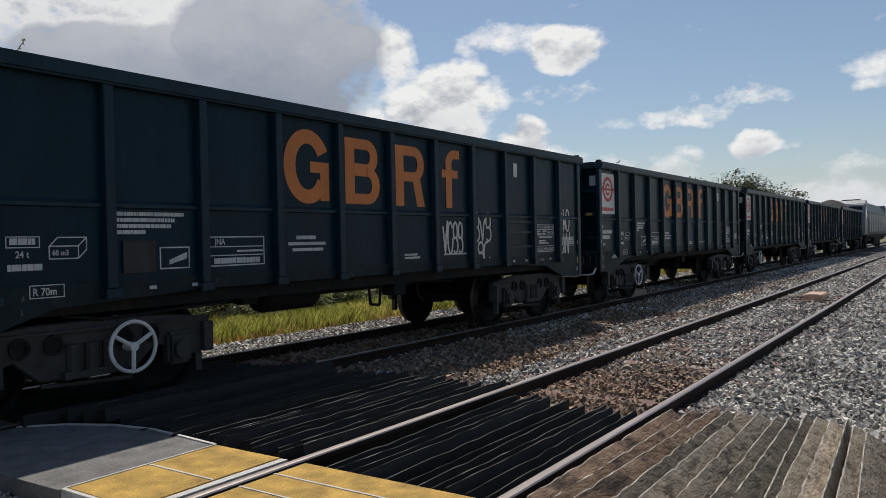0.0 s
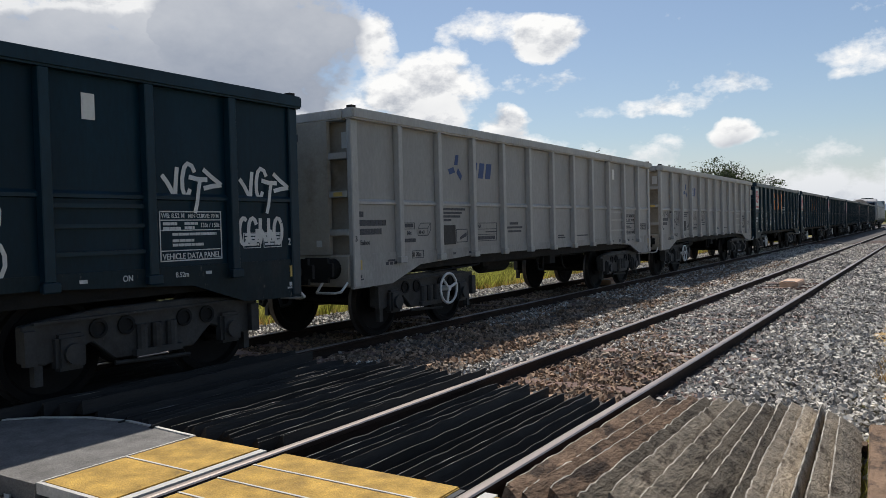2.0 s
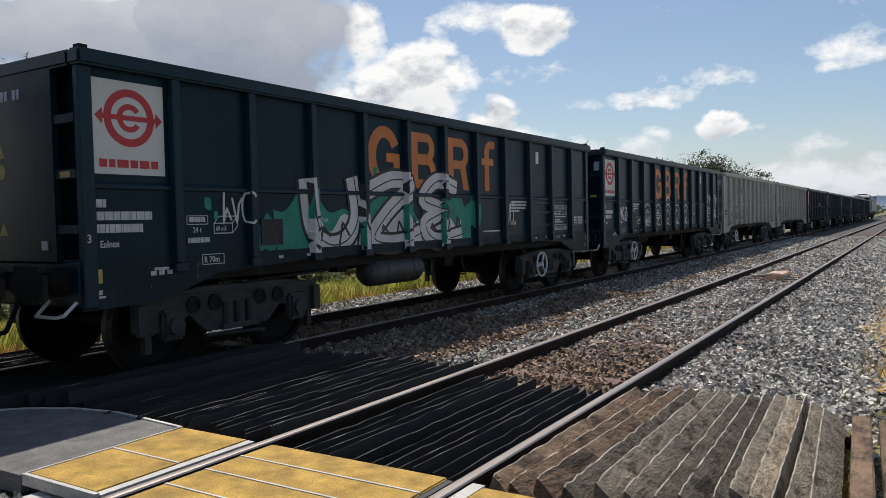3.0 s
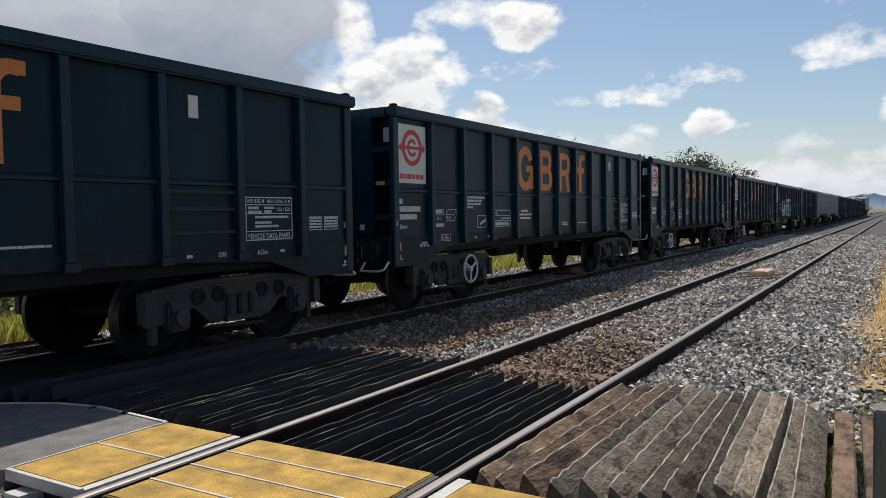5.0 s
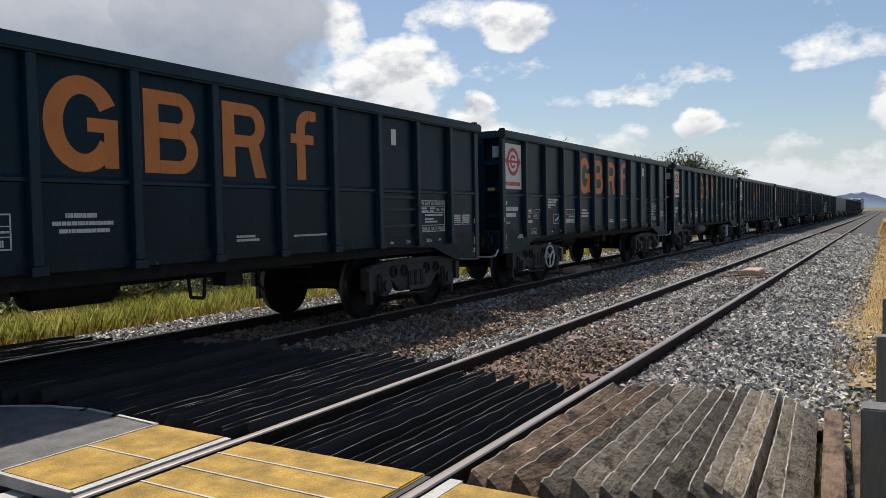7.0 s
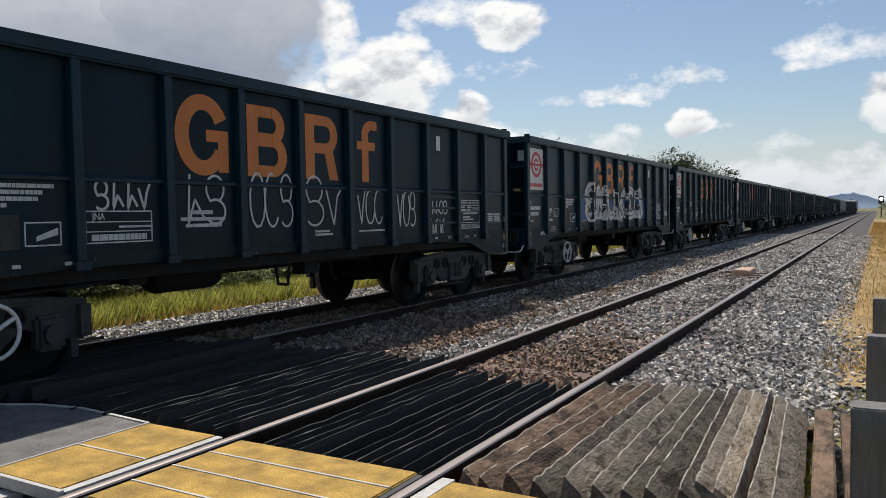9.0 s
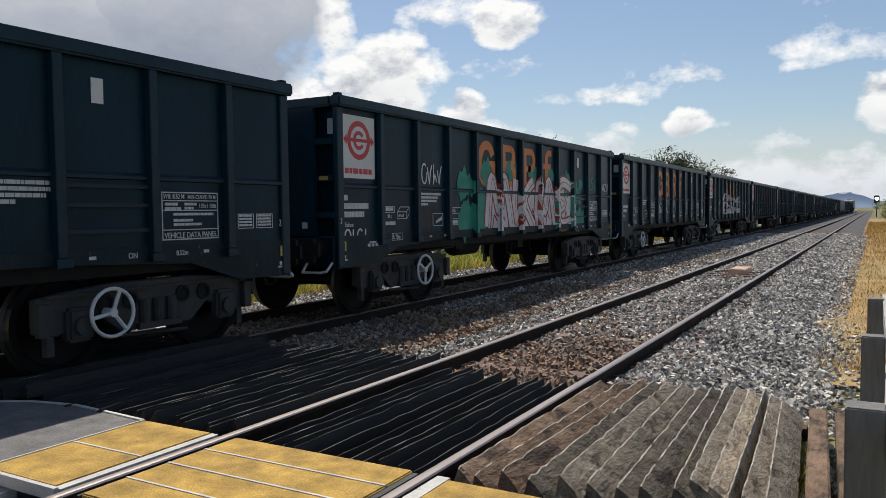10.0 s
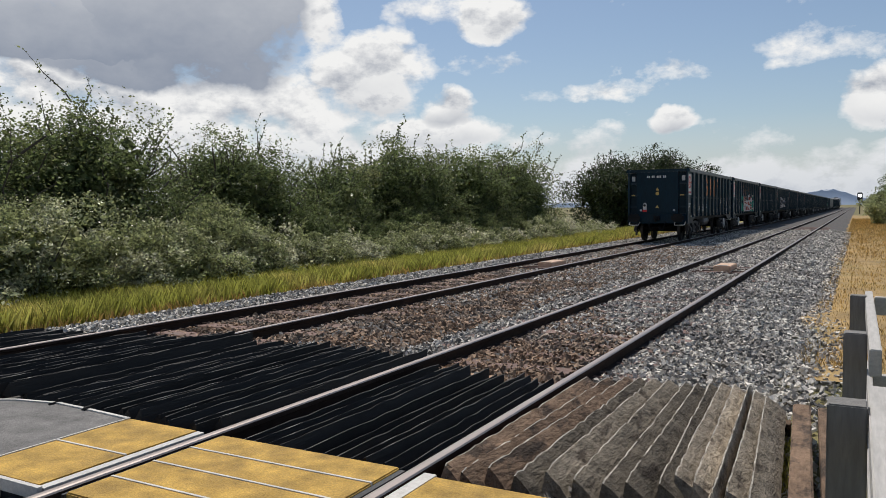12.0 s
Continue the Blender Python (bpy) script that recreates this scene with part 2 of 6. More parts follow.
BLUE_MARK = material("blue_mark_paint", (0.012, 0.045, 0.16), 0.5, vary=0.15, scale=5, fine=40, bump=0.0)
ORANGE = material("orange_mark_paint", (0.62, 0.19, 0.035), 0.5, vary=0.14, scale=3, fine=50, bump=0.0, chips=((0.30, 0.11, 0.05), 7.0, 0.70))
PLATE = material("logo_plate_white", (0.66, 0.66, 0.63), 0.45, vary=0.08, scale=3, fine=30, bump=0.0, second=(0.45, 0.43, 0.40), second_scale=2.5, second_cut=0.63)
RED = material("logo_red", (0.52, 0.03, 0.035), 0.45, vary=0.1, scale=4, fine=30, bump=0.0)
YELLOW_TAG = material("yellow_tag_paint", (0.50, 0.36, 0.10), 0.5, vary=0.2, scale=5, fine=30, bump=0.0)
TEAL = material("teal_spray_paint", (0.01, 0.24, 0.17), 0.55, vary=0.25, scale=5, fine=30, bump=0.0)
SPRAY_RED = material("red_spray_paint", (0.30, 0.04, 0.02), 0.55, vary=0.25, scale=5, fine=30, bump=0.0)
SPRAY_BLUE = material("blue_spray_paint", (0.02, 0.10, 0.28), 0.55, vary=0.25, scale=5, fine=30, bump=0.0)
CHROME = material("silver_spray_paint", (0.62, 0.60, 0.60), 0.5, vary=0.2, scale=3, fine=30, bump=0.0)
BLACK_SPRAY = material("black_spray_paint", (0.015, 0.014, 0.02), 0.5, vary=0.2, scale=5, fine=30, bump=0.0)
SPOIL = material("dark_spoil_load", (0.035, 0.03, 0.026), 0.95, vary=0.4, scale=2, fine=12, bump=0.6)
TREAD = material("wheel_tread_steel", (0.05, 0.045, 0.042), 0.5, metal=0.6, vary=0.2, scale=5, fine=40, bump=0.05)
RAIL_TOP = material("polished_rail_steel", (0.30, 0.258, 0.235), 0.46, metal=0.7, vary=0.16, scale=3, fine=40, bump=0.03, stretch=(1, 0.1, 1))
RAIL_SIDE = material("rusty_rail_steel", (0.036, 0.023, 0.017), 0.9, vary=0.35, scale=5, fine=50, bump=0.25, second=(0.075, 0.040, 0.026), second_scale=3, second_cut=0.58, stretch=(1, 0.3, 1), spec=0.15)
SLEEPER = material("weathered_sleeper", (0.16, 0.10, 0.08), 0.9, vary=0.3, scale=6, fine=40, bump=0.35, second=(0.09, 0.07, 0.06), second_scale=3, per_object=0.25)
# Bed colour set dark to paint the shade in gaps between stones.
BALLAST_BED = material("ballast_bed", (0.075, 0.070, 0.066), 0.95, vary=0.4, scale=7, fine=26, bump=0.9, second=(0.10, 0.066, 0.046), second_scale=0.7, second_cut=0.52, second_soft=0.2)
STONE = material("granite_ballast", (0.47, 0.435, 0.38), 0.85, vary=0.3, scale=9, fine=60, bump=0.3, second=(0.27, 0.245, 0.215), second_scale=0.6, second_cut=0.5, per_island=0.6)
STONE_BROWN = material("rust_stained_ballast", (0.27, 0.18, 0.115), 0.9, vary=0.3, scale=8, fine=60, bump=0.3, second=(0.27, 0.23, 0.185), second_scale=0.8, second_cut=0.48, second_soft=0.2, per_island=0.5)
WOOD_GREY = material("weathered_grey_timber", (0.235, 0.198, 0.150), 0.9, vary=0.42, scale=11, fine=42, bump=1.0, second=(0.085, 0.067, 0.050), second_scale=6.0, second_cut=0.54, second_soft=0.10, per_object=0.55, stretch=(1, 0.42, 1), relief=0.022, chips=((0.36, 0.32, 0.26), 15.0, 0.66), spec=0.2)
WOOD_BROWN = material("stained_brown_timber", (0.165, 0.110, 0.073), 0.9, vary=0.42, scale=11, fine=42, bump=1.0, second=(0.055, 0.040, 0.030), second_scale=6.0, second_cut=0.52, second_soft=0.10, per_object=0.35, stretch=(1, 0.42, 1), relief=0.022, chips=((0.26, 0.20, 0.15), 15.0, 0.66), spec=0.2)
WOOD_BLACK = material("creosoted_black_timber", (0.016, 0.014, 0.012), 0.75, vary=0.4, scale=5, fine=70, bump=0.5, second=(0.035, 0.030, 0.025), second_scale=3.0, second_cut=0.58, per_object=0.35, stretch=(1, 0.25, 1))
WOOD_EDGE = material("worn_pale_timber_edge", (0.37, 0.335, 0.28), 0.85, vary=0.4, scale=6, fine=50, bump=0.4, second=(0.17, 0.145, 0.115), second_scale=7.0, second_cut=0.50, second_soft=0.15, stretch=(1, 0.5, 1))
WORN_BLACK = material("worn_black_timber_edge", (0.20, 0.19, 0.17), 0.7, vary=0.5, scale=6, fine=60, bump=0.4, second=(0.02, 0.018, 0.016), second_scale=5.0, second_cut=0.47, second_soft=0.06, stretch=(1, 0.25, 1))
DRY_TURF = material("dry_tan_turf", (0.34, 0.225, 0.085), 0.95, vary=0.4, scale=1.5, fine=40, bump=0.8, second=(0.24, 0.19, 0.07), second_scale=0.5, second_cut=0.5, second_soft=0.2)
GREEN_TURF = material("yellow_green_turf", (0.30, 0.26, 0.07), 0.95, vary=0.4, scale=1.5, fine=40, bump=0.8, second=(0.13, 0.14, 0.04), second_scale=0.5, second_cut=0.5, second_soft=0.2)
# One silvered timber twice: posts toned for shade, rails paler for sunlight.
FENCE_WOOD = material("shaded_silvered_timber", (0.17, 0.16, 0.145), 0.8, vary=0.25, scale=5, fine=60, bump=0.4, second=(0.11, 0.105, 0.095), second_scale=2.5, second_cut=0.52, stretch=(1, 1, 0.15), per_object=0.1)
RAIL_WOOD = material("sunlit_silvered_timber", (0.42, 0.40, 0.37), 0.8, vary=0.25, scale=5, fine=60, bump=0.4, second=(0.30, 0.28, 0.25), second_scale=2.5, second_cut=0.52, stretch=(1, 0.12, 1))
YELLOW_PANEL = material("yellow_grit_panel", (0.45, 0.275, 0.055), 0.85, vary=0.5, scale=5, fine=75, bump=0.8, second=(0.33, 0.20, 0.045), second_scale=2.2, second_cut=0.5, second_soft=0.25)
ASPHALT = material("grey_asphalt", (0.165, 0.158, 0.148), 0.9, vary=0.42, scale=5, fine=80, bump=0.8, second=(0.12, 0.115, 0.11), second_scale=1.2)
EDGE_WHITE = material("worn_white_edge", (0.52, 0.50, 0.46), 0.75, vary=0.2, scale=5, fine=60, bump=0.2, second=(0.30, 0.28, 0.25), second_scale=4, second_cut=0.6)
RUBBER = material("panel_side_rubber", (0.03, 0.03, 0.032), 0.7, vary=0.3, scale=5, fine=50, bump=0.2)
BOX_TAN = material("sun_faded_tan_box", (0.55, 0.36, 0.24), 0.7, vary=0.15, scale=6, fine=50, bump=0.15, second=(0.40, 0.27, 0.19), second_scale=4)
GROUND = material("rough_grassland", (0.15, 0.135, 0.045), 0.95, vary=0.35, scale=0.5, fine=14, bump=0.6, second=(0.19, 0.145, 0.06), second_scale=0.16, second_cut=0.46, second_soft=0.2)
GRASS = leaf_material("green_yellow_grass", (0.36, 0.36, 0.080), (0.66, 0.54, 0.19), 0.55)
DRY_GRASS = leaf_material("dry_golden_grass", (0.46, 0.30, 0.10), (0.36, 0.27, 0.09), 0.4)
# The pale second tone paints the sky's gloss onto the leaves.
BRAMBLE = leaf_material("bramble_leaf", (0.29, 0.315, 0.145), (0.70, 0.67, 0.53), 0.46, 0.30)
HAWTHORN = leaf_material("hawthorn_leaf", (0.138, 0.172, 0.066), (0.31, 0.305, 0.145), 0.52, 0.40)
ASH_LEAF = leaf_material("ash_leaf", (0.050, 0.070, 0.026), (0.085, 0.100, 0.040), 0.25, 0.5)
BARK = material("grey_bark", (0.085, 0.072, 0.058), 0.9, vary=0.3, scale=7, fine=50, bump=0.5)
# Distance haze is mixed into this pale blue base colour.
HILL = material("hazy_blue_hill", (0.62, 0.68, 0.76), 1.0, vary=0.06, scale=0.002, fine=0.01, bump=0.0)
LOCO_GREY = material("pale_locomotive_paint", (0.26, 0.27, 0.285), 0.45, vary=0.1, scale=1.5, fine=20, bump=0.03)
GLASS_DARK = material("dark_cab_glass", (0.01, 0.012, 0.014), 0.08, vary=0.05, scale=2, fine=10, bump=0.0)
LAMP_GLOW = glow_material("signal_lamp_glow", (1.0, 0.97, 0.9), 9.0)
SIGNAL_BLACK = material("signal_black", (0.02, 0.02, 0.022), 0.6, vary=0.2, scale=5, fine=40, bump=0.1)
LAMP_RED = material("tail_lamp_red", (0.55, 0.02, 0.02), 0.4, vary=0.1, scale=5, fine=40, bump=0.0)


# ---- mesh helpers ----
def box(bm, x0, x1, y0, y1, z0, z1):
    v = [bm.verts.new((x, y, z)) for z in (z0, z1) for y in (y0, y1) for x in (x0, x1)]
    for f in ((0, 2, 3, 1), (4, 5, 7, 6), (0, 1, 5, 4), (2, 6, 7, 3), (0, 4, 6, 2), (1, 3, 7, 5)):
        bm.faces.new([v[i] for i in f])
    return v


def prism(bm, outline, axis, a, b):
    """An outline of (u, v) pairs pushed from a to b along an axis."""
    def put(u, v, w):
        return (w, u, v) if axis == "x" else (u, w, v) if axis == "y" else (u, v, w)
    lo = [bm.verts.new(put(u, v, a)) for u, v in outline]
    hi = [bm.verts.new(put(u, v, b)) for u, v in outline]
    n = len(outline)
    bm.faces.new(lo)
    bm.faces.new(hi[::-1])
    for i in range(n):
        bm.faces.new((lo[i], hi[i], hi[(i + 1) % n], lo[(i + 1) % n]))


def tube(bm, p, q, r, n=14, r2=None):
    p, q = Vector(p), Vector(q)
    r2 = r if r2 is None else r2
    d = (q - p).normalized()
    a = d.orthogonal().normalized()
    b = d.cross(a)
    rings = []
    for c, rad in ((p, r), (q, r2)):
        rings.append([bm.verts.new(c + (a * math.cos(2 * math.pi * i / n) + b * math.sin(2 * math.pi * i / n)) * rad) for i in range(n)])
    for i in range(n):
        bm.faces.new((rings[0][i], rings[0][(i + 1) % n], rings[1][(i + 1) % n], rings[1][i]))
    bm.faces.new(rings[0][::-1])
    bm.faces.new(rings[1])


def turned(bm, profile, centre, axis="x", n=28):
    """A turned body: (radius, height) pairs swept round an axis."""
    c = Vector(centre)
    rings = []
    for r, h in profile:
        ring = []
        for i in range(n):
            u, v = r * math.cos(2 * math.pi * i / n), r * math.sin(2 * math.pi * i / n)
            ring.append(bm.verts.new(c + Vector((h, u, v) if axis == "x" else (u, h, v) if axis == "y" else (u, v, h))))
        rings.append(ring)
    for s, t in zip(rings, rings[1:]):
        for i in range(n):
            bm.faces.new((s[i], s[(i + 1) % n], t[(i + 1) % n], t[i]))
    bm.faces.new(rings[0][::-1])
    bm.faces.new(rings[-1])


def bar(bm, points, r, n=8):
    for p, q in zip(points, points[1:]):
        tube(bm, p, q, r, n)


def rounded(bm, width=0.01, segments=2):
    bmesh.ops.bevel(bm, geom=bm.edges[:], offset=width, segments=segments, affect="EDGES", profile=0.5, clamp_overlap=True)


def mesh_from(bm, name, mat):
    bmesh.ops.recalc_face_normals(bm, faces=bm.faces[:])
    me = bpy.data.meshes.new(name)
    bm.to_mesh(me)
    bm.free()
    for one in mat if isinstance(mat, (list, tuple)) else (mat,):
        me.materials.append(one)
    return me


def part(name, bm, mat, parent, label="", at=None, smooth=False):
    """One mesh object under a thing or a part."""
    ob = new(name, mesh_from(bm, name, mat) if isinstance(bm, bmesh.types.BMesh) else bm)
    ob.parent = parent
    if at is not None:
        ob.matrix_basis = at
    if smooth:
        ob.data.shade_smooth()
    if label:
        ob["label"] = label
    return ob


def shape(fn, *a, **k):
    bm = bmesh.new()
    fn(bm, *a, **k)
    return bm


def solid(name, verts, faces, mat):
    me = bpy.data.meshes.new(name)
    me.from_pydata(verts, [], faces)
    me.materials.append(mat)
    return me


TEXTS = {}


def text_mesh(words, size, mat):
    key = (words, size, mat.name)
    if key not in TEXTS:
        cu = bpy.data.curves.new("lettering", "FONT")
        cu.body, cu.size, cu.extrude, cu.offset, cu.resolution_u = words, size, 0.0015, size * 0.014, 3
        ob = new("lettering", cu)
        me = bpy.data.meshes.new_from_object(ob.evaluated_get(bpy.context.evaluated_depsgraph_get()))
        me.materials.clear()
        me.materials.append(mat)
        bpy.data.objects.remove(ob)
        TEXTS[key] = me
    return TEXTS[key]


# ---- ground, track bed and rails ----
FAR = -4.262          # centre of the far track
HALF = 0.7525         # rail head from the track's centre


def bed_height(x, y):
    """The track bed's cross section."""
    edges = ((-400, -0.55), (-9.5, -0.5), (-7.6, -0.42), (-6.6, -0.16), (1.55, -0.14), (2.05, -0.22), (2.45, -0.25), (6.0, -0.28), (400, -0.4))
    for (a, za), (b, zb) in zip(edges, edges[1:]):
        if x <= b:
            return za + (zb - za) * (x - a) / (b - a)
    return edges[-1][1]


def build_ground():
    xs = [-3000, -900, -300, -120, -60, -40, -25, -18, -14, -11, -9.5, -8.6, -7.6, -7.1, -6.6, -6, -5, -4, -3, -2, -1, 0, 1, 1.55, 2.05, 2.45, 3, 4, 6, 10, 20, 50, 150, 600, 3000]
    ys = [-1500, -500, -240, -100, -40, -15, -5] + list(range(0, 61, 2)) + [70, 85, 100, 130, 170, 230, 320, 500, 900, 1800, 3500]
    verts, faces = [], []
    for y in ys:
        for x in xs:
            verts.append((x, y, bed_height(x, y) - 0.03 + (0.03 * noise.noise((x * 0.7, y * 0.7, 0)) if abs(x) < 60 else 0)))
    w = len(xs)
    for j in range(len(ys) - 1):
        for i in range(w - 1):
            faces.append((j * w + i, j * w + i + 1, (j + 1) * w + i + 1, (j + 1) * w + i))
    g = new("ground", solid("ground", verts, faces, GROUND))
    g.data.shade_smooth()
    tagged(g, "rough yellow-green grassland beside the railway", "ground", kind="structure")
    verts, faces = [], []
    xs = [-7.3, -6.95, -6.6] + [-6.2 + 0.4 * i for i in range(20)] + [1.9, 2.2]
    ys = [-240, -60, -20] + [-6 + 0.6 * i for i in range(90)] + [60, 80, 120, 200, 420]
    for y in ys:
        for x in xs:
            verts.append((x, y, bed_height(x, y) + 0.012 + 0.018 * noise.noise((x * 2.1, y * 2.1, 3))))
    w = len(xs)
    for j in range(len(ys) - 1):
        for i in range(w - 1):
            faces.append((j * w + i, j * w + i + 1, (j + 1) * w + i + 1, (j + 1) * w + i))
    for name, mat, label, x0, x1 in (("verge", DRY_TURF, "dry tan turf on the near verge", 2.42, 9.0), ("far_verge", GREEN_TURF, "yellow-green turf on the far verge", -10.8, -7.35)):
        vv, ff = [], []
        cols = [x0 + (x1 - x0) * i / 12 for i in range(13)]
        lines = [(7.9 if x0 > 0 else -5) + 2.0 * j for j in range(60)]
        for y in lines:
            for x in cols:
                edge = 0.16 * noise.noise((y * 0.9, 7, x0)) + 0.1 * noise.noise((y * 3, 2, x0))
                xx = x + (edge - (0.22 if x0 > 0 and y > 11 else 0)) * (x == (x0 if x0 > 0 else x1))
                vv.append((xx, y, bed_height(xx, y) + 0.004 + 0.05 * abs(noise.noise((xx * 1.3, y * 1.3, 1)))))
        for j in range(len(lines) - 1):
            for i in range(12):
                ff.append((j * 13 + i, j * 13 + i + 1, (j + 1) * 13 + i + 1, (j + 1) * 13 + i))
        turf = new(name, solid(name, vv, ff, mat))
        turf.data.shade_smooth()
        tagged(turf, label, "grass verge", kind="structure")
    b = new("track_bed", solid("track_bed", verts, faces, BALLAST_BED))
    b.data.shade_smooth()
    tagged(b, "grey and rust-brown ballast bed under both tracks", "track bed", kind="structure")


def rail_mesh():
    side = [(0.035, -0.012), (0.035, -0.04), (0.011, -0.052), (0.011, -0.118), (0.062, -0.132), (0.07, -0.15)]
    head = [(0.035, -0.012), (0.028, -0.003), (0.012, 0.0)]
    outline = [(-u, v) for u, v in side[::-1]] + [(-u, v) for u, v in head[1:]] + [(u, v) for u, v in head[::-1][:-1]] + side
    ys = [-240, 0, 4, 8, 16, 32, 64, 128, 420]
    bm = bmesh.new()
    rows = [[bm.verts.new((u, y, v)) for u, v in outline] for y in ys]
    n = len(outline)
    for a, b in zip(rows, rows[1:]):
        for i in range(n):
            f = bm.faces.new((a[i], a[(i + 1) % n], b[(i + 1) % n], b[i]))
            z = (outline[i][1] + outline[(i + 1) % n][1]) / 2
            f.material_index = 0 if z > -0.0125 else 1
    return mesh_from(bm, "rail", (RAIL_TOP, RAIL_SIDE))


def build_tracks():
    rail = rail_mesh()
    bm = bmesh.new()
    box(bm, -1.28, 1.28, -0.125, 0.125, -0.26, -0.12)
    bmesh.ops.bevel(bm, geom=bm.edges[:], offset=0.012, segments=1, affect="EDGES")
    sleeper = mesh_from(bm, "sleeper", SLEEPER)
    bm = bmesh.new()
    box(bm, -0.10, 0.10, -0.07, 0.07, -0.135, -0.118)
    tube(bm, (-0.085, -0.04, -0.11), (-0.085, 0.05, -0.11), 0.014, 6)
    tube(bm, (0.085, -0.04, -0.11), (0.085, 0.05, -0.11), 0.014, 6)
    chair = mesh_from(bm, "rail_chair", RAIL_SIDE)
    for cx, text in ((0.0, "near"), (FAR, "far")):
        track = new("railway_track")
        track.location = (cx, 0, 0)
        tagged(track, "straight railway track with polished rail heads on ballast", "railway track", "tracks", kind="structure")
        for s in (-1, 1):
            part("rail", rail, None, track, at=pose(s * HALF, 0, 0))
        for i in range(74):
            y = 6.75 + 0.7 * i
            sl = part("sleeper", sleeper, None, track, at=pose(0, y, random.uniform(-0.008, 0.006), 0, 0, random.uniform(-0.6, 0.6)))
            if i < 30:
                for s in (-1, 1):
                    part("rail_chair", chair, None, sl, at=pose(s * HALF, 0, 0.0))
        track["kind"] = "structure"


def stones(name, count, xr, yr, size, mat, label, skip=None, lift=0.0, seed=1):
    """Broken stones, each a small uneven block, in one mesh."""
    rng = np.random.default_rng(seed)
    x = rng.uniform(xr[0], xr[1], count)
    y = yr[0] + (yr[1] - yr[0]) * rng.random(count) ** 1.5
    if skip is not None:
        keep = ~skip(x, y)
        x, y = x[keep], y[keep]
    n = len(x)
    z = np.array([bed_height(a, b) for a, b in zip(x, y)]) + 0.012 + lift + rng.uniform(-0.012, 0.02, n)
    # farther stones stand for small heaps
    s = size * rng.uniform(0.55, 1.25, n) * (1 + np.clip((y - 12) / 40, 0, 1.0))
    corners = np.array([(-1, -1, -1), (1, -1, -0.9), (0.1, 1.1, -1), (-1, -0.9, 1), (0.9, -1, 1), (-0.1, 0.9, 1)], float) * 0.56
    v = corners[None] + rng.uniform(-0.24, 0.24, (n, 6, 3))
    v *= s[:, None, None] * rng.uniform(0.55, 1.35, (n, 1, 3))
    q = rng.normal(size=(n, 4))
    q /= np.linalg.norm(q, axis=1)[:, None]
    w, a, b, c = q.T
    m = np.array([[1 - 2 * (b * b + c * c), 2 * (a * b - c * w), 2 * (a * c + b * w)], [2 * (a * b + c * w), 1 - 2 * (a * a + c * c), 2 * (b * c - a * w)],
                  [2 * (a * c - b * w), 2 * (b * c + a * w), 1 - 2 * (a * a + b * b)]]).transpose(2, 0, 1)
    v = np.einsum("nij,nkj->nki", m, v)
    v += np.stack([x, y, z], 1)[:, None, :]
    tris = np.array([(0, 2, 1), (3, 4, 5), (0, 1, 4), (0, 4, 3), (1, 2, 5), (1, 5, 4), (2, 0, 3), (2, 3, 5)])
    f = (tris[None] + 6 * np.arange(n)[:, None, None]).reshape(-1, 3)
    me = bpy.data.meshes.new(name)
    me.vertices.add(n * 6)
    me.vertices.foreach_set("co", v.reshape(-1))
    me.loops.add(len(f) * 3)
    me.loops.foreach_set("vertex_index", f.reshape(-1))
    me.polygons.add(len(f))
    me.polygons.foreach_set("loop_start", np.arange(len(f)) * 3)
    me.update(calc_edges=True)
    me.shade_flat()
    me.materials.append(mat)
    return tagged(new(name, me), label, "ballast", kind="stuff")


def off_rails(x, y):
    bad = (y < 6.1) & (y > 2.2) & (x > -6.0) & (x < 2.0)
    for r in (-HALF, HALF, FAR - HALF, FAR + HALF):
        bad |= np.abs(x - r) < 0.085
    return bad


def in_gauge(x):
    return (np.abs(x) < 0.68) | (np.abs(x - FAR) < 0.68)


def build_ballast():
    grey_skip = lambda x, y: off_rails(x, y) | (in_gauge(x) & (np.sin(x * 3 + y * 0.8) + np.sin(y * 0.37 + 1) < 0.9) & (y < np.where(x > -2, 8.8, 18))) | ((x > -3.4) & (x < -1.5) & (np.sin(y * 0.9) + np.sin(x * 4 + y * 0.4) > -0.9) & (y < 15))
    stones("ballast_stones", 165000, (-6.9, 2.5), (3.0, 50), 0.034, STONE, "loose grey granite ballast stones between and beside the rails", grey_skip, seed=4)
    stones("brown_ballast_stones", 46000, (-5.2, 0.7), (5.6, 30), 0.036, STONE_BROWN, "rust-stained brown ballast stones inside the tracks",
           lambda x, y: off_rails(x, y) | ~(in_gauge(x) | ((x > -3.5) & (x < -1.45))) | ((np.abs(x) < 0.7) & (y > 10.2 + 0.9 * np.sin(x * 5 + y))), seed=9)
    stones("cess_stones", 22000, (-2.5, 2.75), (1.5, 12), 0.031, STONE, "grey ballast stones beside the timber strip", lambda x, y: ((y > 2.38) & (x < 0.9)) | ((y > 6.3) & (x < 1.2)) | (np.abs(np.abs(x) - HALF) < 0.085), seed=12)


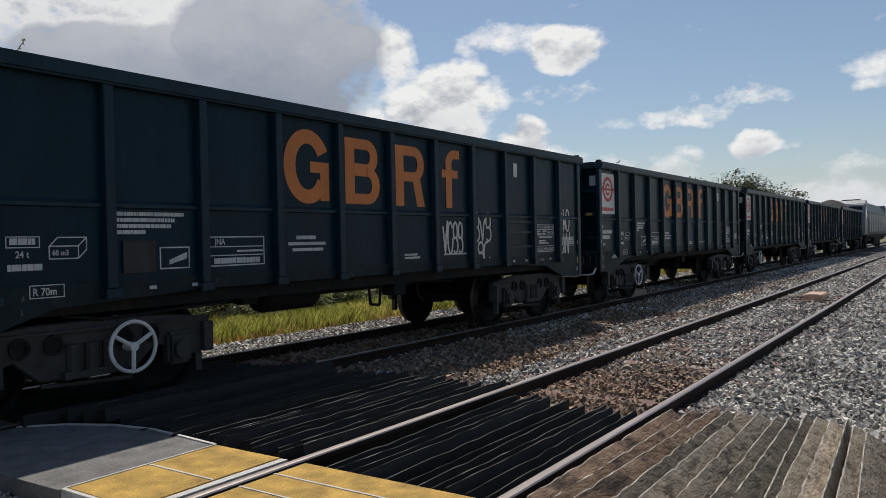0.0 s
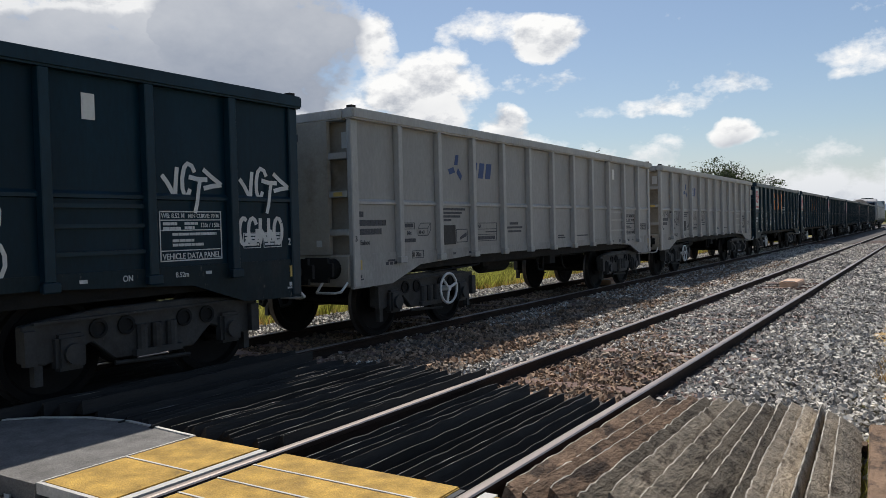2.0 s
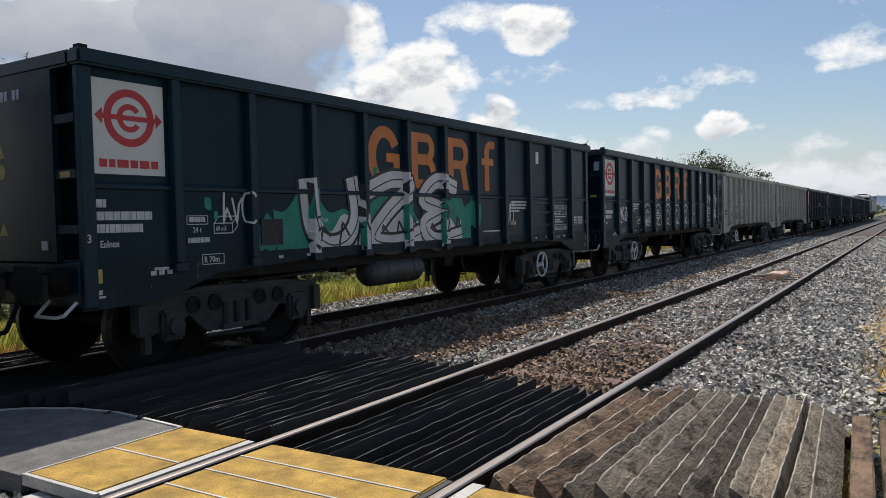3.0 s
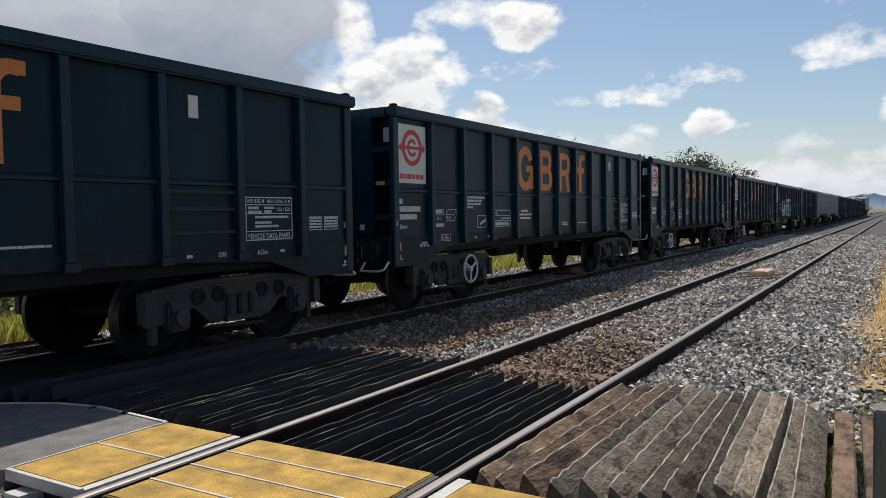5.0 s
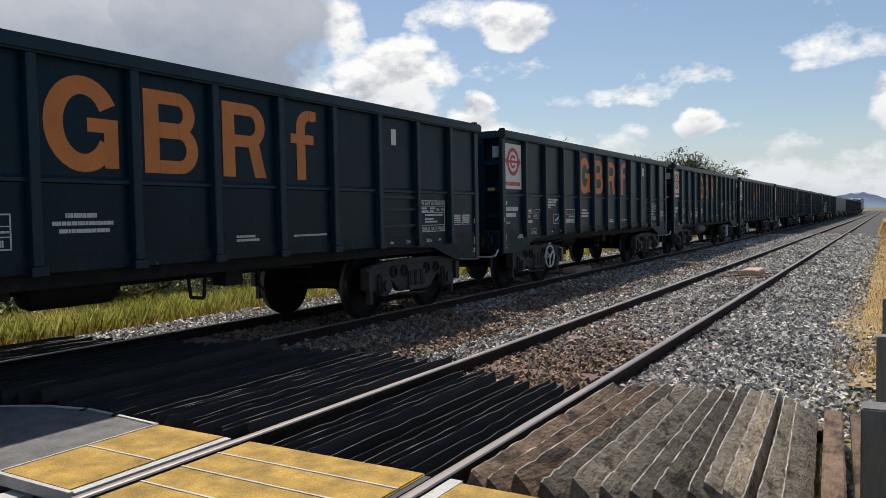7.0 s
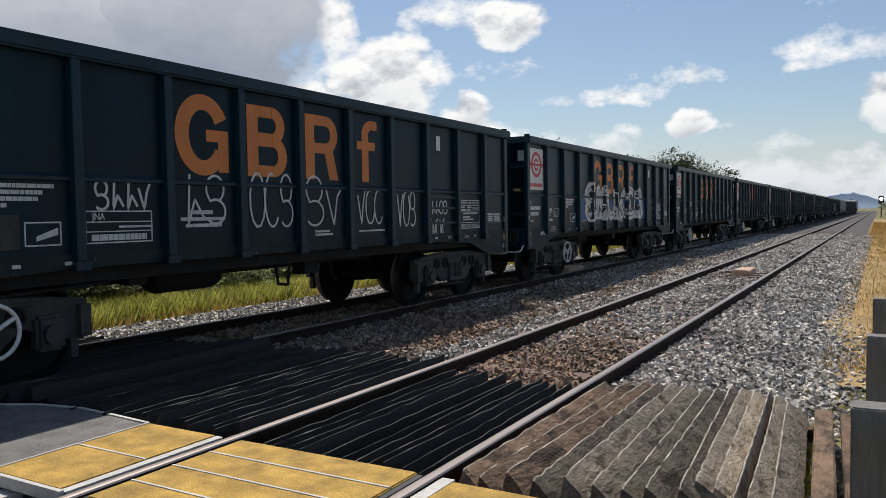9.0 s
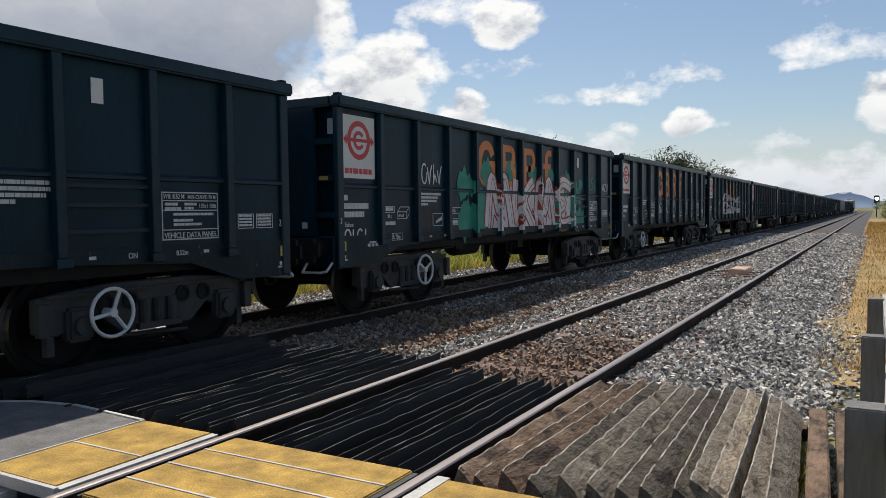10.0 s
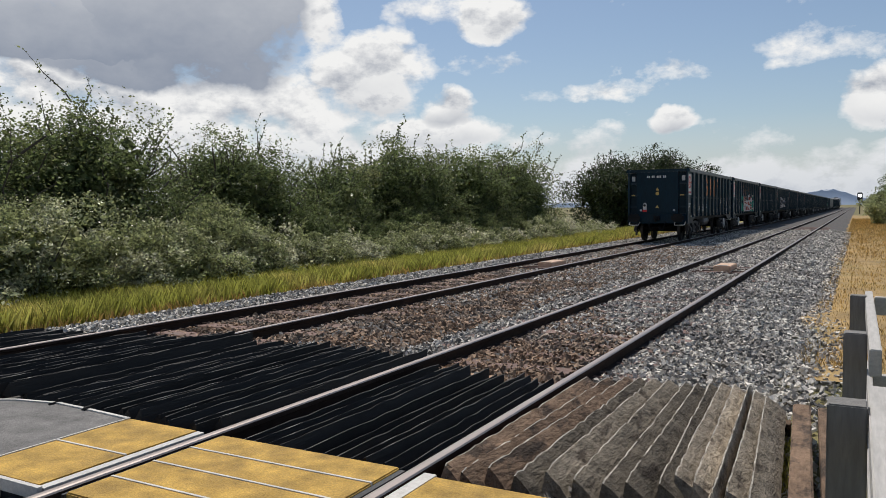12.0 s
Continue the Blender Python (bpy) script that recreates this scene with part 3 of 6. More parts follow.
# ---- level crossing ----
def build_crossing():
    crossing = new("level_crossing_deck")
    tagged(crossing, "level crossing deck of yellow grit panels with white joints", "level crossing", kind="structure")

    def panel(x0, x1, y0, y1, thick=0.07):
        bm = bmesh.new()
        box(bm, x0, x1, y0, y1, -thick, 0.0)
        bmesh.ops.bevel(bm, geom=bm.edges[:], offset=0.008, segments=2, affect="EDGES")
        part("panel", bm, YELLOW_PANEL, crossing)

    edge, back = 3.49, 2.39
    for k in range(4):
        panel(-0.66, 0.66, edge - 0.275 * (k + 1) + 0.008, edge - 0.275 * k)
    for k in range(2):
        panel(-1.52, -0.88, edge - 0.55 * (k + 1) + 0.008, edge - 0.55 * k)
        panel(0.90, 1.75, edge - 0.04 - 0.53 * (k + 1) + 0.008, edge - 0.04 - 0.53 * k)
    # pale strips along the rails, joints and the far and near edges
    for x0, x1 in ((-0.88, -0.815), (0.815, 0.90)):
        part("edge_strip", shape(box, x0 + 0.004, x1 - 0.004, back, edge - 0.004, -0.07, -0.004), EDGE_WHITE, crossing, "pale concrete edge strip")
    for x0, x1 in ((-0.685, -0.664), (0.664, 0.70)):
        part("edge_strip", shape(box, x0, x1, back, edge - 0.01, -0.09, -0.012), RUBBER, crossing, "dark rubber edge strip")
    for k in range(1, 4):
        part("joint_filler", shape(box, -0.655, 0.655, edge - 0.275 * k - 0.003, edge - 0.275 * k + 0.012, -0.06, 0.003), EDGE_WHITE, crossing, "pale joint filler")
    part("joint_filler", shape(box, -1.515, -0.885, edge - 0.553, edge - 0.538, -0.06, 0.003), EDGE_WHITE, crossing, "pale joint filler")
    part("joint_filler", shape(box, 0.905, 1.745, edge - 0.573, edge - 0.558, -0.06, 0.003), EDGE_WHITE, crossing, "pale joint filler")
    part("edge_strip", shape(box, -1.535, -1.521, back, edge, -0.06, 0.004), EDGE_WHITE, crossing, "pale concrete edge strip")
    part("edge_strip", shape(box, -1.52, -0.83, back - 0.03, back - 0.002, -0.06, 0.006), EDGE_WHITE, crossing, "pale concrete edge strip")
    part("deck_base", shape(box, -1.52, 1.75, back + 0.02, edge - 0.03, -0.16, -0.075), RUBBER, crossing, "dark deck base")
    for x in (-1.30, -0.98, 0.1):
        part("support_block", shape(box, x - 0.07, x + 0.07, back - 0.12, back + 0.018, -0.2, -0.075), EDGE_WHITE if x < -1.2 else RUBBER, crossing, "concrete support block")
    # road surface between the tracks with its curved white edge
    road = new("crossing_road")
    tagged(road, "grey asphalt crossing road between the tracks", "road", kind="structure")
    outline = [(-1.54, 2.36), (-1.54, 3.47), (-1.95, 3.50), (-2.35, 3.52), (-2.75, 3.44), (-3.1, 3.26), (-3.36, 3.02), (-3.4, 2.30)]
    part("surface", shape(prism, outline, "z", -0.12, -0.005), ASPHALT, road)
    bm = bmesh.new()
    inner = outline[1:7]
    for (a, b), (c, d) in zip(inner, inner[1:]):
        n = Vector((-(d - b), c - a)).normalized() * -0.028
        prism(bm, [(a, b), (c, d), (c + n.x, d + n.y), (a + n.x, b + n.y)], "z", -0.12, 0.004)
    part("white_edge", bm, EDGE_WHITE, road, "worn white edge line")
    # far side of the crossing
    part("surface", shape(box, -12.0, FAR - 0.85, 1.9, 2.9, -0.25, -0.005), ASPHALT, road)
    part("surface", shape(box, FAR - 0.66, FAR + 0.66, 1.9, 3.1, -0.12, -0.006), ASPHALT, road)


# ---- anti-trespass timbers ----
def ridge_mesh(length, wide, high, lean, seed, cap=0.005, share=0.35):
    """A long timber of triangular section with a worn, chipped ridge and sawn ends."""
    rng = random.Random(seed)
    bm = bmesh.new()
    n = 16
    rows = []
    j = lambda a: rng.uniform(-a, a)
    wander = 0.0
    for i in range(n + 1):
        y = length * i / n
        wander = wander * 0.8 + j(0.0015)
        chip = max(0.0, j(0.018) - 0.006)
        u = lean * wide * 0.40 + wander
        rows.append([bm.verts.new((-wide / 2 + j(0.003), y, 0)), bm.verts.new((u - cap + j(0.001), y, high - chip + j(0.003))),
                     bm.verts.new((u + cap + j(0.001), y, high - chip + j(0.003))), bm.verts.new((wide / 2 + j(0.003), y, 0))])
    for a, b in zip(rows, rows[1:]):
        worn = rng.random() < share
        for i in range(4):
            f = bm.faces.new((a[i], a[(i + 1) % 4], b[(i + 1) % 4], b[i]))
            f.material_index = 1 if i == 1 and worn else 0
    bm.faces.new(rows[0][::-1])
    bm.faces.new(rows[-1])
    return bm


def hewn_timber(length, wide, high, foot, rng):
    """A hewn timber whose ridge stands over its left foot, with a broad, uneven right face and chipped arris."""
    bm = bmesh.new()
    n = max(12, int(length / 0.07))
    rows, drift = [], 0.0
    skew = rng.uniform(0.01, 0.06)
    j = lambda a: rng.uniform(-a, a)
    for i in range(n + 1):
        y = length * i / n
        drift = drift * 0.9 + j(0.002)
        chip = max(0.0, j(0.03) - 0.014) + (0.012 if i in (0, n) else 0)
        u = foot * wide + drift
        row = [(-0.012 + j(0.003), 0.0), (u - 0.003, high - chip + j(0.002)), (u + 0.0045 + j(0.0015), high - chip - 0.001 + j(0.002))]
        row += [(u + (wide - u) * f + j(0.002), (high - chip) * (1 - f) + 0.012 * math.sin(math.pi * f) + j(0.004)) for f in (0.3, 0.62)]
        row.append((wide + j(0.004), 0.0))
        end = -1 if i == 0 else 1 if i == n else 0
        rows.append([bm.verts.new((a, y + (skew * b / high if end < 0 else -skew * b / high if end > 0 else 0), b)) for a, b in row])
    for a, b in zip(rows, rows[1:]):
        worn = rng.random() < 0.94
        for i in range(6):
            f = bm.faces.new((a[i], a[(i + 1) % 6], b[(i + 1) % 6], b[i]))
            f.material_index = 1 if i == 1 and worn else 0
    bm.faces.new(rows[0][::-1])
    bm.faces.new(rows[-1])
    return bm


def build_timbers():
    def strip(xs, y0, y1, wide, high, lean, mats, label, z, jitter, bend=0.0):
        mat = mats[0]
        strip_ob = new("trespass_guard")
        tagged(strip_ob, label, "trespass guard", "trespass guards")
        shared = [mesh_from(ridge_mesh(1.0, wide, high, lean, 31 + k, 0.0045 if lean < 0 else 0.004, 0.85 if lean < 0 else 0.3), "ridge_timber", mats) for k in range(6)]
        for k, x in enumerate(xs):
            a, b = y0(x) + random.uniform(-jitter, jitter), y1(x) + random.uniform(-jitter, jitter)
            m = pose(x, a, z + random.uniform(-0.02, 0.012) + (0.05 if -3.45 < x < -3.0 else 0), 0, random.uniform(-7, 7), random.uniform(-1.0, 1.0) + bend) @ Matrix.Diagonal((random.uniform(0.92, 1.06), b - a, random.uniform(0.9, 1.08), 1))
            part("ridge_timber", shared[k % 6], None, strip_ob, at=m)
        for y in (y0(0) + 0.35, y1(0) - 0.5):
            part("bearer", shape(box, min(xs) - 0.08, max(xs) + 0.08, y, y + 0.12, z - 0.09, z - 0.004), mat, strip_ob, "bearer under the ridges")
        return strip_ob

    # hewn triangular timbers, each laid a little differently: start and end of the ridge
    guard = new("trespass_guard")
    tagged(guard, "weathered grey-brown ridged timber guard beside the near rail", "trespass guard", "trespass guards")
    for k, (xa, ya, xb, yb) in enumerate(((0.86, 3.57, 0.875, 6.14), (0.985, 3.56, 1.03, 6.17), (1.09, 3.66, 1.17, 6.29), (1.27, 3.61, 1.285, 6.27), (1.40, 3.74, 1.39, 6.32), (1.57, 3.71, 1.51, 6.31), (1.71, 3.74, 1.64, 6.31),
                                          (1.82, 3.79, 1.75, 6.23), (1.97, 3.87, 1.83, 6.33), (2.03, 4.0, 1.92, 6.38), (2.11, 4.01, 1.99, 6.40), (2.21, 3.77, 2.09, 6.32), (2.29, 3.90, 2.17, 6.24), (2.40, 3.88, 2.27, 6.07))):
        rng = random.Random(600 + k)
        thin = k == 11
        bm = hewn_timber(math.hypot(xb - xa, yb - ya), 0.075 if thin else rng.uniform(0.135, 0.165), 0.15 if thin else rng.uniform(0.120, 0.135), 0.45 if thin else rng.uniform(0.0, 0.10), rng)
        lie = pose(xa, ya, -0.112 + rng.uniform(-0.008, 0.006), 0, rng.uniform(-3, 3), -math.degrees(math.atan2(xb - xa, yb - ya)))
        part("ridge_timber", mesh_from(bm, "ridge_timber", (WOOD_BROWN if k < 3 else WOOD_GREY, WOOD_EDGE)), None, guard, "stained brown timber" if k < 3 else "", at=lie)
    for y in (4.25, 5.75):
        part("bearer", shape(box, 0.83, 2.46, y, y + 0.12, -0.20, -0.114), WOOD_BROWN, guard, "bearer under the ridges")
    strip([-0.60 + 0.118 * i for i in range(11)], lambda x: 3.52, lambda x: 6.1 - 0.12 * x, 0.125, 0.10, 1, (WOOD_BLACK, WORN_BLACK),
          "black creosoted ridged timber guard between the near rails", -0.115, 0.08)
    strip([-3.36 + 0.118 * i for i in range(22)], lambda x: 3.56 + max(0, -x - 2.9) * -0.9, lambda x: 6.35 + 0.10 * (x + 2), 0.125, 0.105, 1, (WOOD_BLACK, WORN_BLACK),
          "black creosoted ridged timber guard between the two tracks", -0.078, 0.10)
    strip([FAR - 0.60 + 0.118 * i for i in range(11)], lambda x: 3.15, lambda x: 6.2, 0.125, 0.10, 1, (WOOD_BLACK, WORN_BLACK),
          "black creosoted ridged timber guard between the far rails", -0.115, 0.08)
    strip([-6.25 + 0.118 * i for i in range(11)], lambda x: 3.0, lambda x: 5.95, 0.125, 0.10, 1, (WOOD_BLACK, WORN_BLACK),
          "black creosoted ridged timber guard beyond the far rail", -0.13, 0.10)
    edge = new("edging_board")
    tagged(edge, "weathered brown edging boards along the timber guard", "edging board")
    for x, y0, length, w, turn in ((2.655, 3.55, 2.5, 0.118, 3.2), (2.80, 3.3, 2.7, 0.075, 3.0)):
        bm = bmesh.new()
        box(bm, -w / 2, w / 2, 0, length, -0.16, -0.03)
        bmesh.ops.bevel(bm, geom=bm.edges[:], offset=0.012, segments=1, affect="EDGES")
        part("board", bm, WOOD_BROWN, edge, at=pose(x, y0, 0, 0, 0, turn))


# ---- wooden fence ----
def build_fence():
    fence = new("wooden_fence")
    tagged(fence, "silver-grey square-post timber fence beside the crossing", "fence")
    for x, y, top, w in ((2.835, 2.25, 0.90, 0.095), (2.85, 3.47, 0.905, 0.085), (2.862, 4.90, 0.905, 0.085)):
        bm = bmesh.new()
        box(bm, -w / 2, w / 2, -w / 2, w / 2, -0.6 - 0.0, top)
        bmesh.ops.bevel(bm, geom=bm.edges[:], offset=0.004, segments=2, affect="EDGES")
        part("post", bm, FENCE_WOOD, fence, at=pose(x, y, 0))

    def rail(x0, x1, y0, y1, z0, z1):
        bm = bmesh.new()
        box(bm, x0, x1, y0, y1, z0, z1)
        bmesh.ops.bevel(bm, geom=bm.edges[:], offset=0.004, segments=2, affect="EDGES")
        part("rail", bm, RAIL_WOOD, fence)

    rail(2.884, 2.95, 0.6, 2.55, 0.80, 0.885)
    rail(2.895, 2.935, 3.1, 5.2, 0.80, 0.90)
    rail(2.895, 2.935, 2.1, 5.2, 0.40, 0.48)
    rail(2.94, 5.5, 4.86, 4.92, 0.80, 0.90)
    rail(2.94, 5.5, 4.86, 4.92, 0.36, 0.46)


# ---- box wagons ----
BAY, LONG, PITCH = 11.5 / 12, 11.5, 12.42
AXLES = (0.95, 2.65, 8.85, 10.55)


def build_bogie(wagon, y0, wheel_side):
    """A two-axle bogie between the axles y0 and y0 + 1.7."""
    mid = y0 + 0.85
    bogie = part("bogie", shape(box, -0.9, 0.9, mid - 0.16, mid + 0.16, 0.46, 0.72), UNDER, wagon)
    steel = UNDER_LIGHT
    for s in (-1, 1):
        bm = bmesh.new()
        outline = [(y0 - 0.38, 0.42), (y0 - 0.38, 0.72), (y0 - 0.10, 0.76), (mid - 0.50, 0.80), (mid + 0.50, 0.80), (y0 + 1.80, 0.76), (y0 + 2.08, 0.72), (y0 + 2.08, 0.42),
                   (y0 + 1.90, 0.38), (y0 + 1.48, 0.52), (mid + 0.42, 0.34), (mid - 0.42, 0.34), (y0 + 0.22, 0.52), (y0 - 0.20, 0.38)]
        prism(bm, outline, "x", s * 0.96, s * 1.06)
        bmesh.ops.recalc_face_normals(bm, faces=bm.faces[:])
        bmesh.ops.bevel(bm, geom=bm.edges[:], offset=0.012, segments=1, affect="EDGES")
        part("side_frame", bm, steel, bogie, "dusty cast steel side frame")
        if s > 0:
            # cast bosses with dark discs painted for shaded holes, and the frame's top rib
            for dy in (-0.58, -0.31, 0.31, 0.58):
                part("frame_boss", shape(turned, [(0.050, 1.062), (0.085, 1.062), (0.085, 1.082), (0.060, 1.084), (0.058, 1.066), (0.050, 1.064)], (0, mid + dy, 0.63), "x", 14), UNDER, bogie)
            part("frame_flange", shape(box, 1.06, 1.10, y0 - 0.30, y0 + 2.0, 0.722, 0.742), steel, bogie)
            for y in (y0 - 0.34, y0 + 2.02):
                part("end_block", shape(box, 1.06, 1.12, y - 0.05, y + 0.05, 0.40, 0.68), steel, bogie)
        bm = bmesh.new()
        for dy in (-0.16, 0.0, 0.16):
            turned(bm, [(0.055, 0.40), (0.055, 0.62)], (s * 1.07, mid + dy, 0), "z", 10)
        box(bm, s * 1.0, s * 1.12, mid - 0.25, mid + 0.25, 0.34, 0.40)
        part("spring_nest", bm, steel, bogie)
        for y in (y0, y0 + 1.7):
            bm = bmesh.new()
            box(bm, min(s * 1.0, s * 1.13), max(s * 1.0, s * 1.13), y - 0.13, y + 0.13, 0.32, 0.62)
            bmesh.ops.bevel(bm, geom=bm.edges[:], offset=0.03, segments=2, affect="EDGES")
            tube(bm, (s * 1.12, y, 0.46), (s * 1.17, y, 0.46), 0.085, 14)
            part("axle_box", bm, steel, bogie)
        # brake rigging and hangers
        bm = bmesh.new()
        bar(bm, [(s * 1.02, y0 + 0.45, 0.30), (s * 1.02, mid + 0.4, 0.26)], 0.02)
        part("brake_rod", bm, steel, bogie)
        for y in (y0 - 0.25, y0 + 1.95):
            part("brake_hanger", shape(box, min(s * 0.98, s * 1.05), max(s * 0.98, s * 1.05), y - 0.035, y + 0.035, 0.22, 0.66), steel, bogie)
    for y in (y0, y0 + 1.7):
        bm = bmesh.new()
        tube(bm, (-0.95, y, 0.46), (0.95, y, 0.46), 0.075, 12)
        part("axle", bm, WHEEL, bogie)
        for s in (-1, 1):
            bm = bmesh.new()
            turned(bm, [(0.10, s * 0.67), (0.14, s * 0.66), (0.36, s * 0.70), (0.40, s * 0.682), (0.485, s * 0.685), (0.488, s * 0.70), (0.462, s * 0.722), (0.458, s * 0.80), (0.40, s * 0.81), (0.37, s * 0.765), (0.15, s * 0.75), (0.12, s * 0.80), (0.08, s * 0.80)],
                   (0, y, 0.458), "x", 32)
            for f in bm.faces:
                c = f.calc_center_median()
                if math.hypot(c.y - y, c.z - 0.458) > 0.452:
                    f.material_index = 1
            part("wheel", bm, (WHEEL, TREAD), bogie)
    if wheel_side:
        # white hand brake wheel on the near side
        bm = bmesh.new()
        hub_y = mid + (0.31 if mid < LONG / 2 else -0.60)
        n, r, hub_z = 30, 0.215, 0.55
        rim = []
        for i in range(n):
            a = 2 * math.pi * i / n
            rim.append([bm.verts.new((1.205 + 0.018 * math.cos(b), hub_y + (r + 0.018 * math.sin(b)) * math.cos(a), hub_z + (r + 0.018 * math.sin(b)) * math.sin(a))) for b in (2 * math.pi * k / 8 for k in range(8))])
        for i in range(n):
            for k in range(8):
                bm.faces.new((rim[i][k], rim[i][(k + 1) % 8], rim[(i + 1) % n][(k + 1) % 8], rim[(i + 1) % n][k]))
        wheel = part("hand_brake_wheel", bm, WHITE, wagon, "white hand brake wheel", smooth=True)
        for k in range(3):
            a = 2 * math.pi * k / 3 + wheel_side
            part("spoke", shape(bar, [(1.205, hub_y, hub_z), (1.205, hub_y + r * math.cos(a), hub_z + r * math.sin(a))], 0.019, 6), WHITE, wheel)
        part("hub", shape(tube, (1.10, hub_y, hub_z), (1.225, hub_y, hub_z), 0.04, 12), WHITE, wheel)


def side_x(y):
    """How far the outer skin stands from the middle at a place along the side."""
    k = y / BAY
    return 1.243 if abs(k - round(k)) * BAY < 0.055 and 0 < round(k) < 12 else 1.163


def build_wagon(paint, trim, end_paint, name, label, wheel_turn, rear_wheel=True, tank=False):
    w = new(name)
    tagged(w, label, "freight wagon", "wagons of the train")
    for s in (-1, 1):
        x = lambda a, b: (min(s * a, s * b), max(s * a, s * b))
        part("side_panel", shape(box, *x(1.13, 1.16), 0.05, LONG - 0.05, 1.08, 2.78), paint, w)
        bm = bmesh.new()
        box(bm, *x(1.10, 1.262), -0.03, LONG + 0.03, 2.77, 2.905)
        bmesh.ops.bevel(bm, geom=bm.edges[:], offset=0.02, segments=2, affect="EDGES")
        part("top_rail", bm, trim, w)
        part("mid_rail", shape(prism, [(s * 1.155, 1.735), (s * 1.19, 1.745), (s * 1.19, 1.775), (s * 1.155, 1.81)], "y", 0.1, LONG - 0.1), trim, w)
        bm = bmesh.new()
        prism(bm, [(0.0, 0.70), (0.80, 0.72), (1.45, 0.93), (2.9, 1.0), (8.6, 1.0), (10.05, 0.93), (10.7, 0.72), (LONG, 0.70), (LONG, 1.12), (0.0, 1.12)], "x", s * 1.135, s * 1.175)
        part("side_skirt", bm, NAVY_SKIRT if paint is NAVY else GREY_SKIRT, w, "dusty lower side plate")
        part("sole_bar", shape(box, *x(0.98, 1.06), 0.2, LONG - 0.2, 0.86, 1.08), UNDER, w)
        rib = None
        for k in range(1, 12):
            y = k * BAY
            if rib is None:
                bm = bmesh.new()
                prism(bm, [(-0.055, 0), (-0.045, 0.083), (0.045, 0.083), (0.055, 0)], "z", 1.06, 2.77)
                prism(bm, [(-0.055, 0), (-0.075, 0.10), (0.075, 0.10), (0.055, 0)], "z", 0.975, 1.06)
                for v in bm.verts:
                    v.co = Vector((s * (1.16 + v.co.y), v.co.x, v.co.z))
                bmesh.ops.recalc_face_normals(bm, faces=bm.faces[:])
                bmesh.ops.bevel(bm, geom=bm.edges[:], offset=0.008, segments=1, affect="EDGES")
                rib = mesh_from(bm, "rib", trim)
            part("rib", rib, None, w, at=pose(0, y, 0))
        for z in (1.26, 1.49, 1.66):
            part("side_step", shape(box, *x(1.155, 1.20), 9 * BAY + 0.06, 10 * BAY - 0.06, z, z + 0.035), trim, w)
        for y0, y1 in ((0.0, 0.13), (LONG - 0.13, LONG)):
            bm = bmesh.new()
            box(bm, *x(1.12, 1.20), y0, y1, 0.72, 2.77)
            bmesh.ops.bevel(bm, geom=bm.edges[:], offset=0.012, segments=1, affect="EDGES")
            part("corner_post", bm, trim, w)
            part("corner_lug", shape(box, *x(1.13, 1.21), (y0 + y1) / 2 - 0.05, (y0 + y1) / 2 + 0.03, 2.905, 2.94), UNDER, w)
    for y, d in ((0.0, 1), (LONG, -1)):
        yy = lambda a, b: (min(y + d * a, y + d * b), max(y + d * a, y + d * b))
        part("end_panel", shape(box, -0.82, 0.82, *yy(-0.01, 0.05), 1.12, 2.77), end_paint, w)
        part("end_recess", shape(box, -1.14, 1.14, *yy(0.15, 0.18), 1.12, 2.77), end_paint, w)
        bm = bmesh.new()
        box(bm, -1.10, 1.10, *yy(-0.03, 0.19), 2.77, 2.90)
        bmesh.ops.bevel(bm, geom=bm.edges[:], offset=0.02, segments=2, affect="EDGES")
        part("top_rail", bm, trim, w)
        bm = bmesh.new()
        box(bm, -1.12, 1.12, *yy(0.0, 0.16), 0.72, 1.12)
        bmesh.ops.bevel(bm, geom=bm.edges[:], offset=0.02, segments=1, affect="EDGES")
        part("headstock", bm, end_paint, w)
        for s in (-1, 1):
            for z in (1.36, 1.83, 2.30):
                part("step_rung", shape(box, min(s * 0.825, s * 1.12), max(s * 0.825, s * 1.12), *yy(0.0, 0.15), z, z + 0.075), trim, w)
            part("warning_plate", shape(box, min(s * 0.93, s * 1.06), max(s * 0.93, s * 1.06), *yy(0.142, 0.149), 2.44, 2.64), PLATE, w, "small white warning plate")
            part("yellow_tag", shape(box, min(s * 0.90, s * 1.04), max(s * 0.90, s * 1.04), *yy(-0.004, 0.0), 1.84, 1.89), YELLOW_TAG, w, "small yellow tag")
            part("lamp_bracket", shape(box, min(s * 0.62, s * 0.70), max(s * 0.62, s * 0.70), *yy(-0.025, -0.011), 1.22, 1.30), WHITE, w, "small white lamp bracket")
            bm = bmesh.new()
            turned(bm, [(0.13, d * 0.0), (0.13, -d * 0.10), (0.095, -d * 0.12), (0.095, -d * 0.27)], (s * 0.86, y, 0.95), "y", 18)
            box(bm, s * 0.86 - 0.25, s * 0.86 + 0.25, *yy(-0.31, -0.27), 0.80, 1.10)
            bmesh.ops.bevel(bm, geom=[e for e in bm.edges if len(e.link_faces) == 2 and abs(e.calc_length() - 0.04) < 0.005], offset=0.07, segments=4, affect="EDGES")
            part("buffer", bm, UNDER, w)
            bm = bmesh.new()
            xx = s * 1.10
            bar(bm, [(s * 0.70, y - d * 0.02, 0.78), (s * 0.72, y - d * 0.16, 0.66), (s * 1.02, y - d * 0.16, 0.66), (xx, y - d * 0.14, 0.68), (xx, y - d * 0.02, 0.78)], 0.016, 8)
            part("grab_rail", bm, WHITE, w, "white shunter's grab rail")
        bm = bmesh.new()
        box(bm, -0.10, 0.10, *yy(-0.22, 0.0), 0.86, 1.02)
